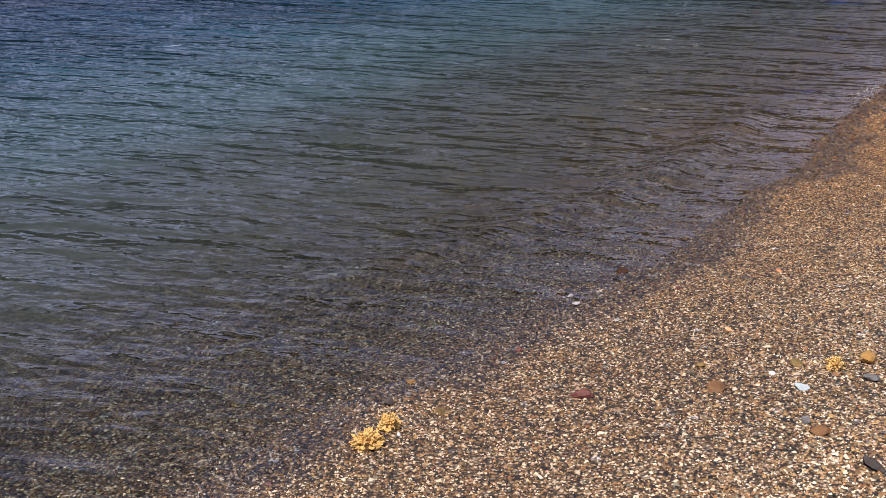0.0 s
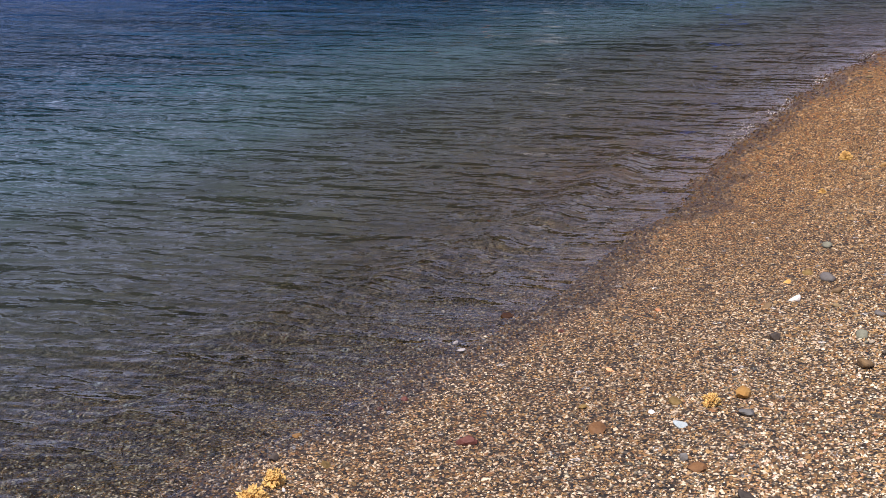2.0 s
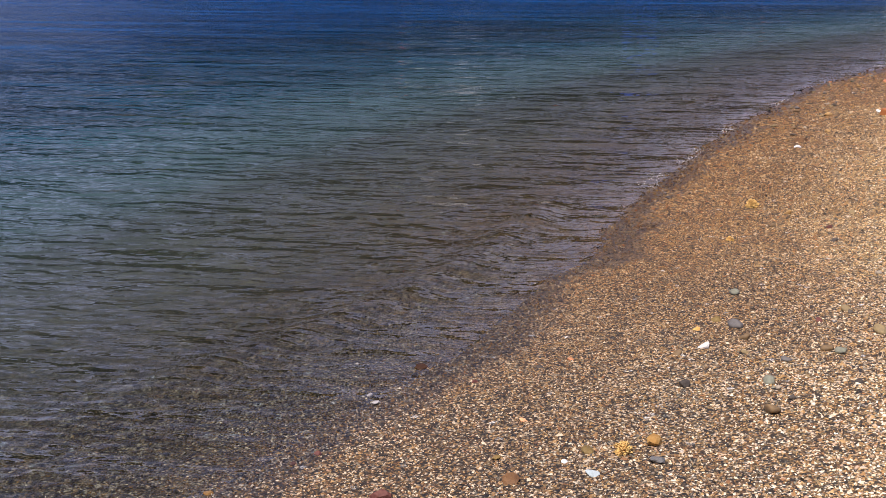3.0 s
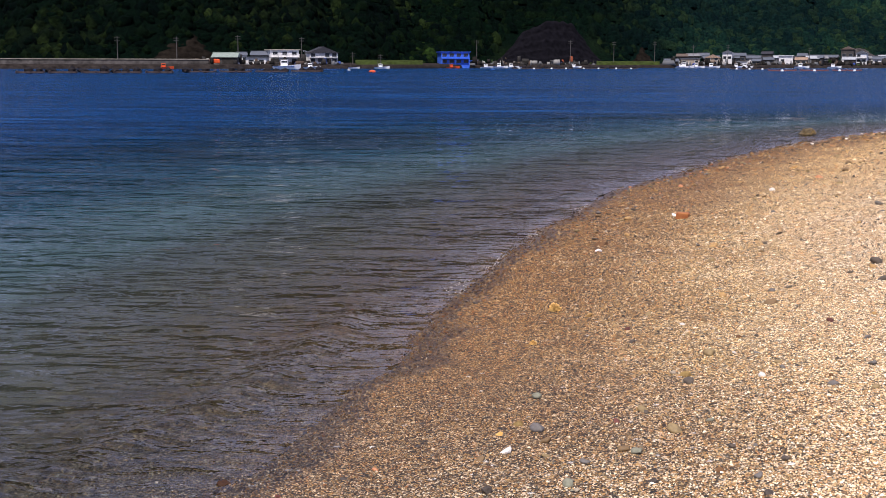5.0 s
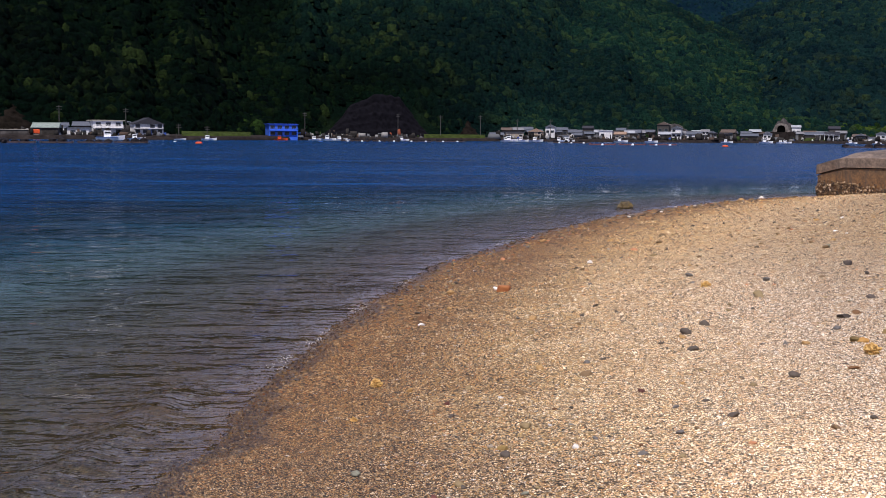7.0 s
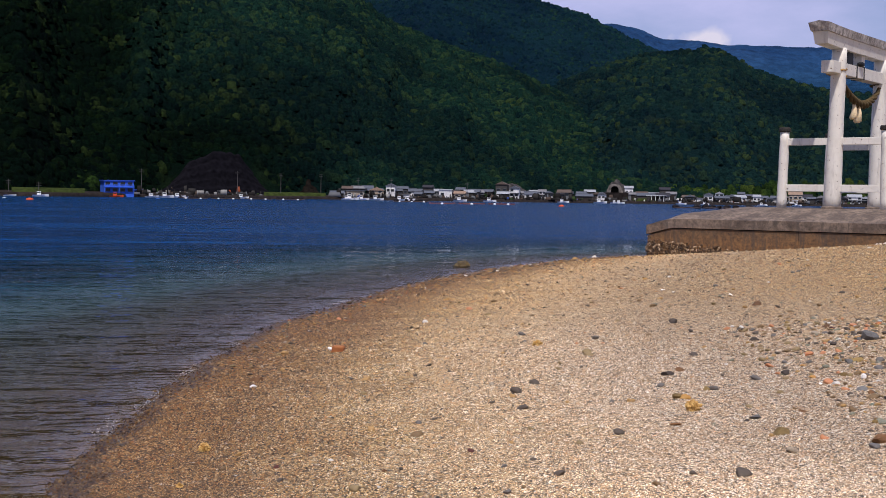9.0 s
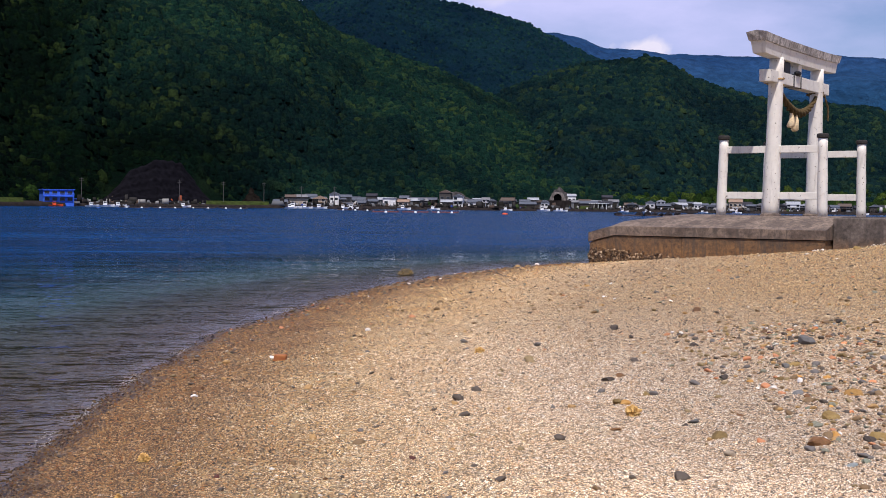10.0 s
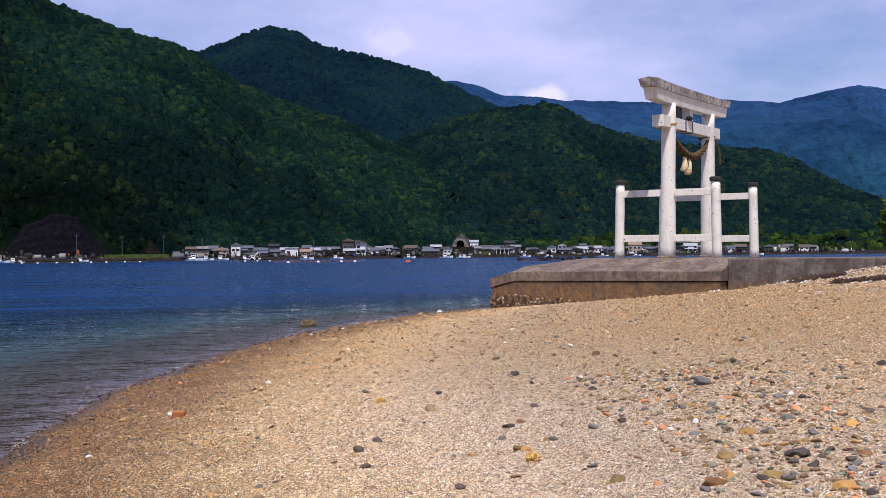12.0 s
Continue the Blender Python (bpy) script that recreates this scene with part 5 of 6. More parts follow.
def stone_shape(seed, angular, rounds=2):
    rng = np.random.default_rng(seed)
    bm = bmesh.new()
    bmesh.ops.create_icosphere(bm, subdivisions=rounds, radius=0.5)
    v = np.array([q.co[:] for q in bm.verts])
    for _ in range(angular):
        n = rng.standard_normal(3)
        n /= np.linalg.norm(n)
        cut = rng.uniform(0.20, 0.40)
        d = v @ n - cut
        v = v - np.where(d > 0, d, 0)[:, None] * n * 0.92
    v = v / (v[:, 0].max() - v[:, 0].min()) * np.array([1.0, rng.uniform(0.65, 0.9), rng.uniform(0.42, 0.62)])
    v = v + 0.012 * rng.standard_normal(v.shape)
    for q, co in zip(bm.verts, v):
        q.co = co
    return bm


STONE_MESH = {}


def stone_mesh(kind, variant):
    if (kind, variant) not in STONE_MESH:
        me = bm_mesh("stone", stone_shape(variant * 13 + 5, 12 if kind in ("dark", "brown", "olive", "red", "white", "grey", "green") else 8), STONE_MAT[kind], False)
        STONE_MESH[kind, variant] = me
    return STONE_MESH[kind, variant]


def put_stone(kind, x, y, size, rng, group="beach stones", sink=0.19, z=None, where="on the gravel beach"):
    ob = new("stone" if kind != "white" else "shell_fragment", stone_mesh(kind, rng.randrange(8)))
    s = size * rng.uniform(1.0, 1.15) * (0.72 if kind == "white" else 1.0)
    h = float(ground_z(x, y)) if z is None else z
    ob.matrix_world = Matrix.Translation((x, y, h + s * (0.25 - sink))) @ pose(0, 0, 0, rng.uniform(-16, 16), rng.uniform(-16, 16), rng.uniform(0, 360)) @ Matrix.Scale(s, 4)
    big = "large " if size > 0.11 else ("small " if size < 0.05 else "")
    tagged(ob, big + STONE_KINDS[kind][0] + " " + where, "stone" if kind != "white" else "shell", group)
    return ob


STONES = {
    "grey": [(0.95, 8.19, 0.074), (1.77, 9.02, 0.074), (2.37, 7.38, 0.07), (2.51, 8.65, 0.089), (2.25, 8.85, 0.066),
             (2.76, 10.49, 0.116), (2.36, 11.73, 0.15), (1.92, 10.28, 0.065), (2.53, 9.37, 0.113), (-1.06, 6.55, 0.036), (-1.54, 3.08, 0.035), (-1.51, 3.47, 0.05)],
    "brown": [(0.62, 10.32, 0.083), (0.44, 8.05, 0.065), (1.27, 8.34, 0.053), (1.54, 7.33, 0.135), (2.58, 7.82, 0.104), (2.51, 9.97, 0.092), (2.57, 9.14, 0.068), (2.19, 12.87, 0.093),
              (2.67, 12.16, 0.067), (1.86, 15.59, 0.112), (-2.95, 10.7, 0.099), (-1.21, 6.9, 0.038), (-0.66, 6.12, 0.039), (-0.91, 4.58, 0.043), (-1.85, 3.17, 0.061), (-1.48, 3.03, 0.05), (-2.73, 4.12, 0.062)],
    "dark": [(0.51, 10.1, 0.109), (0.79, 11.24, 0.081), (0.78, 13.96, 0.087), (0.89, 8.11, 0.044), (1.84, 7.36, 0.089), (2.19, 7.93, 0.17), (2.19, 7.58, 0.092), (2.27, 6.76, 0.097), (2.74, 10.97, 0.081), (3.03, 13.34, 0.073),
             (1.41, 12.08, 0.098), (2.6, 8.83, 0.066), (-2.19, 14.66, 0.053), (-1.22, 21.89, 0.078), (-0.72, 22.08, 0.079), (-1.76, 6.77, 0.047), (-1.12, 4.39, 0.037), (-0.71, 4.36, 0.037),
             (-1.67, 4.18, 0.041), (-3.08, 7.87, 0.045), (-1.29, 2.9, 0.075), (-2.58, 2.57, 0.033), (-2.27, 4.24, 0.03), (-2.7, 4.39, 0.028), (-2.7, 4.02, 0.03)],
    "olive": [(7.71, 31.83, 0.22), (0.74, 9.32, 0.076), (0.51, 9.02, 0.065), (1.04, 7.64, 0.097), (1.92, 7.36, 0.13), (1.9, 7.12, 0.06), (2.1, 6.89, 0.052), (1.78, 8.07, 0.119), (1.88, 8.51, 0.094),
              (2.44, 8.38, 0.086), (2.49, 10.84, 0.089), (1.78, 9.72, 0.08), (2.0, 10.39, 0.114), (-1.32, 6.07, 0.062), (-1.84, 5.06, 0.044), (-1.74, 3.48, 0.043), (-2.42, 2.6, 0.039), (-1.98, 3.32, 0.032)],
    "tan": [(0.57, 9.01, 0.089), (1.68, 7.52, 0.069), (2.18, 6.94, 0.118), (2.11, 8.85, 0.122), (2.68, 8.73, 0.082), (2.86, 8.9, 0.109), (1.91, 9.79, 0.063),
            (-2.28, 18.99, 0.085), (0.77, 21.82, 0.078), (-1.88, 4.91, 0.038), (-1.57, 3.61, 0.061), (-2.66, 2.76, 0.028)],
    "orange": [(1.25, 7.45, 0.061), (1.32, 10.33, 0.084), (2.69, 9.72, 0.09), (2.88, 9.62, 0.09), (1.7, 10.84, 0.079), (2.36, 9.35, 0.06), (1.93, 8.21, 0.053), (-2.06, 3.67, 0.034)],
    "white": [(1.61, 7.45, 0.048), (1.72, 7.57, 0.049), (1.89, 9.58, 0.087), (1.96, 9.41, 0.043), (1.0, 10.53, 0.047), (1.7, 17.07, 0.092), (0.92, 19.0, 0.085), (1.56, 9.43, 0.043), (-4.25, 21.34, 0.08),
              (-3.78, 20.9, 0.07), (-1.58, 7.26, 0.05), (-1.17, 6.54, 0.04), (-2.87, 10.3, 0.086), (-1.77, 3.37, 0.028), (-2.41, 2.41, 0.022), (-2.65, 3.67, 0.045), (-2.72, 3.74, 0.029), (-3.64, 4.25, 0.035),
              (-3.46, 2.05, 0.029), (-3.85, 3.36, 0.032), (-3.0, 4.07, 0.023)],
    "red": [(2.54, 8.02, 0.06), (-1.45, 5.19, 0.044), (-1.86, 7.1, 0.033), (-0.77, 7.4, 0.053), (-2.16, 2.93, 0.06), (-2.53, 3.15, 0.026), (-2.56, 3.05, 0.022), (-2.42, 4.0, 0.034), (-2.5, 2.01, 0.021)],
    "blue_grey": [(-1.65, 3.31, 0.046)],
}
_rng = random.Random(41)
for _kind, _rows in STONES.items():
    for _x, _y, _s in _rows:
        put_stone(_kind, _x, _y, _s, _rng)


def in_band(x, y):
    """The patch of coarse mixed stones that lies across the upper beach."""
    return y < 13.6 and x > 1.5 - 0.2 * max(0.0, y - 9.0) and x < 0.40 * y


def scatter_stones():
    rng = random.Random(77)
    kinds = ["grey", "tan", "olive", "brown", "brown", "olive", "green", "tan", "orange", "brown", "olive", "white", "olive", "brown", "green", "green", "red", "dark", "tan", "blue_grey"]
    made = 0
    while made < 135:
        y = 6.6 + 7.0 * rng.random() ** 1.2
        x = rng.gauss(2.4, 0.62) if rng.random() < 0.9 else rng.uniform(0.2, 0.40 * y)
        if not 0.1 < x < 0.40 * y or (made % 9 and not in_band(x, y)):
            continue
        put_stone(rng.choice(kinds), x, y, min(0.095, rng.lognormvariate(-3.2, 0.36)), rng)
        made += 1


scatter_stones()


def build_rubble():
    """Small stones past counting, in one mesh: along the far water's edge, against the causeway, and thinly over the beach."""
    rng = random.Random(78)
    shapes = []
    for i in range(8):
        bm = stone_shape(i * 26 + 4, 10)
        shapes.append((np.array([v.co[:] for v in bm.verts]), np.array([[v.index for v in f.verts] for f in bm.faces])))
        bm.free()
    spots = []
    for _ in range(650):
        y = rng.uniform(11, 36.8)
        spots.append((float(shore_x(y)) + rng.gauss(0.25, 0.28), y, min(0.03 + 0.004 * y, 0.50 * rng.lognormvariate(-2.75, 0.45) * (0.5 + 0.03 * y))))
    for _ in range(330):
        k = 7.0 + 10.0 * rng.random() ** 0.6
        p = at_pier(k, 0.42 - abs(rng.gauss(0, 0.13 * (k - 6.2))))
        spots.append((p.x, p.y, min(0.17, rng.lognormvariate(-2.95, 0.5))))
    for _ in range(800):
        y = rng.uniform(4, 34)
        spots.append((rng.uniform(-2.2, 0.33 * y), y, min(0.09, rng.lognormvariate(-3.2, 0.42))))
    for _ in range(1500):
        y = 6.0 + 8.0 * rng.random() ** 1.1
        x = rng.gauss(2.35, 0.75)
        if in_band(x, y) or rng.random() < 0.05:
            spots.append((x, y, min(0.075, rng.lognormvariate(-3.35, 0.42))))
    vs, fs, n = [], [], 0
    for x, y, s in spots:
        q, f = shapes[rng.randrange(8)]
        e = np.array(Euler((rng.uniform(-0.4, 0.4), rng.uniform(-0.4, 0.4), rng.uniform(0, 6.28))).to_matrix())
        vs.append(q @ e.T * s + [x, y, float(ground_z(x, y)) + 0.1 * s])
        fs.append(f + n)
        n += len(q)
    ob = new("rubble", mesh_from("rubble", np.concatenate(vs), np.concatenate(fs), MAT["rubble"]))
    tagged(ob, "mixed small stones and broken shells strewn on the beach", "rubble", kind="stuff")


def rubble_material():
    m = Mat("mixed_rubble", 0.75)
    pos, xyz = m.place()
    c = m.ramp(m.random(), [(0.0, (0.075, 0.058, 0.042)), (0.16, (0.19, 0.115, 0.045)), (0.36, (0.28, 0.20, 0.085)), (0.54, (0.14, 0.13, 0.12)), (0.64, (0.44, 0.26, 0.085)), (0.74, (0.21, 0.215, 0.15)), (0.84, (0.58, 0.24, 0.10)), (0.90, (0.40, 0.33, 0.23)), (0.96, (0.78, 0.74, 0.66))], True)
    c = m.mix(m.grey(m.noise(70.0, 4.0, 0.6, pos), 0.35, 0.7, 0.0, 0.5), c, (0.10, 0.075, 0.05))
    wet = m.grey(m.math("ADD", xyz[2], m.math("MULTIPLY", m.noise(2.0, 3.0, 0.6, pos), 0.05)), 0.075, 0.12, 1.0, 0.0)     # damp stones along the tide line
    m.color(m.mix(wet, c, m.mix(1.0, c, (0.42, 0.40, 0.40), "MULTIPLY")))
    m.bump(m.noise(60.0, 3.0, 0.6, pos), 0.4, 0.01)
    return m.m


MAT["rubble"] = rubble_material()
build_rubble()


def build_bank():
    """Bleached stones and coral rubble heaped against the causeway, with dark weed among them."""
    rng = random.Random(79)
    shapes = []
    for i in range(8):
        bm = stone_shape(i * 22 + 6, 3, 1)
        shapes.append((np.array([v.co[:] for v in bm.verts]), np.array([[v.index for v in f.verts] for f in bm.faces])))
        bm.free()
    vs, fs, n = [], [], 0
    for i in range(1500):
        k = 8.2 + 6.5 * rng.random() ** 0.7 if i > 20 else rng.gauss(6.9, 0.12)
        w = 0.45 - abs(rng.gauss(0, 0.62 * (k - 7.6))) if i > 20 else rng.uniform(-0.35, 0.0)
        p = at_pier(k, w)
        s = min(0.13, rng.lognormvariate(-3.1, 0.42))
        q, f = shapes[rng.randrange(8)]
        e = np.array(Euler((rng.uniform(-0.5, 0.5), rng.uniform(-0.5, 0.5), rng.uniform(0, 6.28))).to_matrix())
        vs.append(q @ e.T * s + [p.x, p.y, float(ground_z(p.x, p.y)) + 0.15 * s])
        fs.append(f + n)
        n += len(q)
    ob = new("bleached_rubble", mesh_from("bleached_rubble", np.concatenate(vs), np.concatenate(fs), MAT["bleached"]))
    tagged(ob, "bleached white and pinkish stones heaped against the causeway", "rubble", kind="stuff")
    vs, fs, n = [], [], 0
    for k0, k1, w0, count in ((9.2, 10.4, -1.0, 70), (10.6, 14.0, -3.0, 150), (11.2, 13.0, 0.2, 30)):
        for i in range(count):
            k = rng.uniform(k0, k1)
            p = at_pier(k, w0 + rng.gauss(0, 0.10))
            l, a = rng.uniform(0.06, 0.20), rng.gauss(math.radians(-28), 0.4)
            c, s, t = math.cos(a) * l, math.sin(a) * l, rng.uniform(0.012, 0.03)
            z = float(ground_z(p.x, p.y))
            for dz in (0.0, rng.uniform(0.03, 0.08)):
                vs.append([(p.x - c, p.y - s, z), (p.x - s * 0.15, p.y + c * 0.15, z + dz + t), (p.x + c, p.y + s, z + dz), (p.x + s * 0.15, p.y - c * 0.15, z + dz + 0.5 * t), (p.x, p.y, z + dz + 3 * t)])
                fs.append(np.array([(0, 1, 4), (1, 2, 4), (2, 3, 4), (3, 0, 4)]) + n)
                n += 5
    ob = new("dry_seaweed", mesh_from("dry_seaweed", np.concatenate([np.array(v) for v in vs]), np.concatenate(fs), MAT["weed"]))
    tagged(ob, "dark brown dry seaweed and driftwood on the stones", "seaweed", kind="stuff")


def bleached_material():
    m = Mat("bleached_stones", 0.8)
    pos, xyz = m.place()
    c = m.ramp(m.random(), [(0.0, (0.16, 0.12, 0.08)), (0.22, (0.34, 0.27, 0.18)), (0.40, (0.62, 0.54, 0.44)), (0.62, (0.80, 0.74, 0.66)), (0.8, (0.40, 0.36, 0.30)), (0.92, (0.88, 0.83, 0.77)), (1.0, (0.60, 0.36, 0.22))])
    m.color(m.mix(m.grey(m.noise(50.0, 4.0, 0.6, pos), 0.35, 0.7, 0.0, 0.45), c, (0.14, 0.10, 0.07)))
    m.bump(m.noise(60.0, 3.0, 0.6, pos), 0.4, 0.01)
    return m.m


MAT["bleached"] = bleached_material()
MAT["weed"] = plain_material("dry_brown_weed", (0.045, 0.026, 0.016), 0.9, 0.6, 30.0)
build_bank()


def build_brick():
    ob = thing("broken_brick", Matrix.Translation((-2.63, 12.55, float(ground_z(-2.63, 12.55)) + 0.02)) @ pose(0, 0, 0, 6, 10, 18), "worn orange brick piece with a white shell crust on the beach", "brick")
    bm = bmesh.new()
    box(bm, (-0.05, -0.04, -0.035), (0.07, 0.04, 0.045), None, 0.014)
    for v in bm.verts:
        v.co += Vector((0.012 * math.sin(40 * v.co.y), 0.01 * math.sin(33 * v.co.x + 1), 0.01 * math.sin(50 * v.co.x)))
    part("body", bm, stone_material("worn_brick", (0.34, 0.105, 0.025), (0.50, 0.20, 0.06)), ob)
    bm = stone_shape(8, 4)
    bmesh.ops.transform(bm, matrix=Matrix.Translation((-0.075, -0.01, 0.0)) @ Matrix.Scale(0.06, 4), verts=bm.verts)
    part("shell_crust", bm, STONE_MAT["white"], ob, "white shell crust")


build_brick()


def coral_material():
    m = Mat("yellow_coral_lump", 0.85)
    pos, xyz = m.place()
    pores = m.voronoi(150.0, pos)
    c = m.mix(m.noise(40.0, 4.0, 0.6, pos), (0.60, 0.29, 0.055), (0.82, 0.60, 0.22))
    c = m.mix(m.grey(pores.outputs["Distance"], 0.05, 0.40, 0.9, 0.0), c, (0.16, 0.06, 0.01))
    m.color(c)
    m.bump(pores.outputs["Distance"], 1.0, 0.008)
    return m.m


MAT["coral"] = coral_material()


def build_coral(x, y, size, seed, lift=0.0):
    """A knobbly lump with deep folds."""
    bm = bmesh.new()
    bmesh.ops.create_icosphere(bm, subdivisions=4, radius=0.5)
    off = Vector((seed * 3.1, seed * 1.7, seed * 0.9))
    for v in bm.verts:
        d = v.co.normalized()
        lobes = noise.noise(d * 2.0 + off) * 0.26 + abs(noise.noise(d * 4.0 + off * 2)) * 0.42 + abs(noise.noise(d * 8.0 - off)) * 0.20
        v.co = d * (0.27 + lobes)
        v.co.z = v.co.z * 0.85 + 0.18
        v.co.y *= 0.8
    ob = new("coral_lump", bm_mesh("coral_lump", bm, MAT["coral"]))
    ob.matrix_world = Matrix.Translation((x, y, float(ground_z(x, y)) + lift)) @ pose(0, 0, 0, 0, 0, seed * 40.0) @ Matrix.Scale(size, 4)
    tagged(ob, "rough yellow porous coral lump on wet gravel", "coral", "coral lumps")


build_coral(-2.462, 2.432, 0.074, 3)
build_coral(-2.434, 2.308, 0.084, 5)
build_coral(-1.63, 3.50, 0.06, 6)
build_coral(-2.47, 7.67, 0.085, 8)
build_coral(-2.30, 6.70, 0.04, 9)
build_coral(0.59, 8.55, 0.12, 12)
build_coral(-0.62, 12.4, 0.10, 14)


def build_sea_rock():
    rng = np.random.default_rng(4)
    ob = thing("sea_rock", Matrix.Translation((-3.25, 30.5, -0.12)) @ pose(0, 0, 0, 0, 0, 25), "dark barnacled rock standing in the shallows", "rock")
    bm = bmesh.new()
    bmesh.ops.create_icosphere(bm, subdivisions=4, radius=1.0)
    for v in bm.verts:
        d = v.co.normalized()
        v.co = d * (0.80 + 0.26 * noise.noise(d * 1.6 + Vector((3, 1, 7))) + 0.16 * abs(noise.noise(d * 4.0)) + 0.06 * noise.noise(d * 11.0))
        v.co = Vector((v.co.x * 0.24, v.co.y * 0.20, v.co.z * 0.22 + 0.11))
    tops = [v.co.copy() for v in bm.verts if v.co.z > 0.16]
    part("body", bm, stone_material("weedy_rock", (0.045, 0.032, 0.016), (0.15, 0.105, 0.035)), ob)
    bm = bmesh.new()
    for i in range(70):
        p = tops[rng.integers(0, len(tops))]
        bmesh.ops.create_cone(bm, cap_ends=True, segments=6, radius1=rng.uniform(0.010, 0.022), radius2=0.006, depth=0.02, matrix=Matrix.Translation(p) @ pose(0, 0, 0, *rng.uniform(-40, 40, 3)))
    part("barnacles", bm, STONE_MAT["olive"], ob, "crust of olive barnacles")["kind"] = "stuff"


build_sea_rock()


def build_oysters():
    """Oysters along the foot of the jetty's face."""
    rng = np.random.default_rng(17)
    vs, fs, n = [], [], 0
    bm = bmesh.new()
    bmesh.ops.create_icosphere(bm, subdivisions=1, radius=1.0)
    v0 = np.array([q.co[:] for q in bm.verts])
    f0 = np.array([[q.index for q in p.verts] for p in bm.faces])
    bm.free()
    for i in range(1700):
        k = rng.uniform(-0.05, 3.0) if rng.random() < 0.8 else -0.04
        w = -0.02 if k > 0 else rng.uniform(0.0, 4.0)
        top = 0.55 - 0.10 * max(k, 0) + 0.06 * rng.standard_normal()
        z = rng.uniform(0.0, max(0.1, top))
        s = rng.uniform(0.014, 0.040)
        q = v0 * np.array([s, s * 0.5, s * rng.uniform(0.8, 1.5)]) * (1 + 0.3 * rng.standard_normal((len(v0), 1)))
        e = np.array(Euler(rng.uniform(-0.9, 0.9, 3)).to_matrix())
        p = at_pier(k, w, z)
        vs.append(q @ e.T + np.array(p[:]))
        fs.append(f0 + n)
        n += len(v0)
    ob = new("oyster_crust", mesh_from("oyster_crust", np.concatenate(vs), np.concatenate(fs), MAT["oyster"]))
    tagged(ob, "crust of brown and pale oysters on the jetty wall", "oysters", kind="stuff")


def oyster_material():
    m = Mat("oyster_shell", 0.75)
    pos, xyz = m.place()
    c = m.ramp(m.random(), [(0.0, (0.03, 0.018, 0.01)), (0.5, (0.11, 0.062, 0.028)), (0.85, (0.26, 0.16, 0.075)), (1.0, (0.58, 0.43, 0.27))])
    m.color(c)
    m.bump(m.noise(90.0, 4.0, 0.6, pos), 0.5, 0.01)
    return m.m


MAT["oyster"] = oyster_material()
build_oysters()


# ---- rope and fittings on the gate ----
MAT["straw"] = plain_material("straw_rope", (0.42, 0.27, 0.10), 0.9, 0.45, 60.0)
MAT["old_straw"] = plain_material("dark_straw_rope", (0.085, 0.058, 0.022), 0.9, 0.5, 40.0)
MAT["tassel"] = plain_material("cream_cloth", (0.74, 0.58, 0.34), 0.9, 0.25, 14.0)
MAT["black_iron"] = plain_material("black_iron", (0.012, 0.012, 0.012), 0.55, 0.3, 30.0)


def rope_curve(name, pts, radius, mat, parent, strands=3, twist=14.0, label=""):
    """A twisted rope through the given points, as one mesh."""
    bm = bmesh.new()
    P = [Vector(p) for p in pts]
    n = 60
    path = []
    for i in range(n + 1):
        t = i / n * (len(P) - 1)
        k = min(int(t), len(P) - 2)
        path.append(P[k].lerp(P[k + 1], t - k))
    for s in range(strands):
        loops = []
        for i, p in enumerate(path):
            d = (path[min(i + 1, n)] - path[max(i - 1, 0)]).normalized()
            a = d.orthogonal().normalized()
            b = d.cross(a)
            rr = radius(i / n)
            ph = twist * i / n + 2 * math.pi * s / strands
            c = p + (a * math.cos(ph) + b * math.sin(ph)) * rr * 0.55
            loops.append([bm.verts.new(c + (a * math.cos(q) + b * math.sin(q)) * rr * 0.62) for q in (0, 1.05, 2.09, 3.14, 4.19, 5.24)])
        for l0, l1 in zip(loops, loops[1:]):
            for j in range(6):
                bm.faces.new((l0[j], l0[(j + 1) % 6], l1[(j + 1) % 6], l1[j]))
        bm.faces.new(loops[0][::-1])
        bm.faces.new(loops[-1])
    return part(name, bm, mat, parent, label, True)


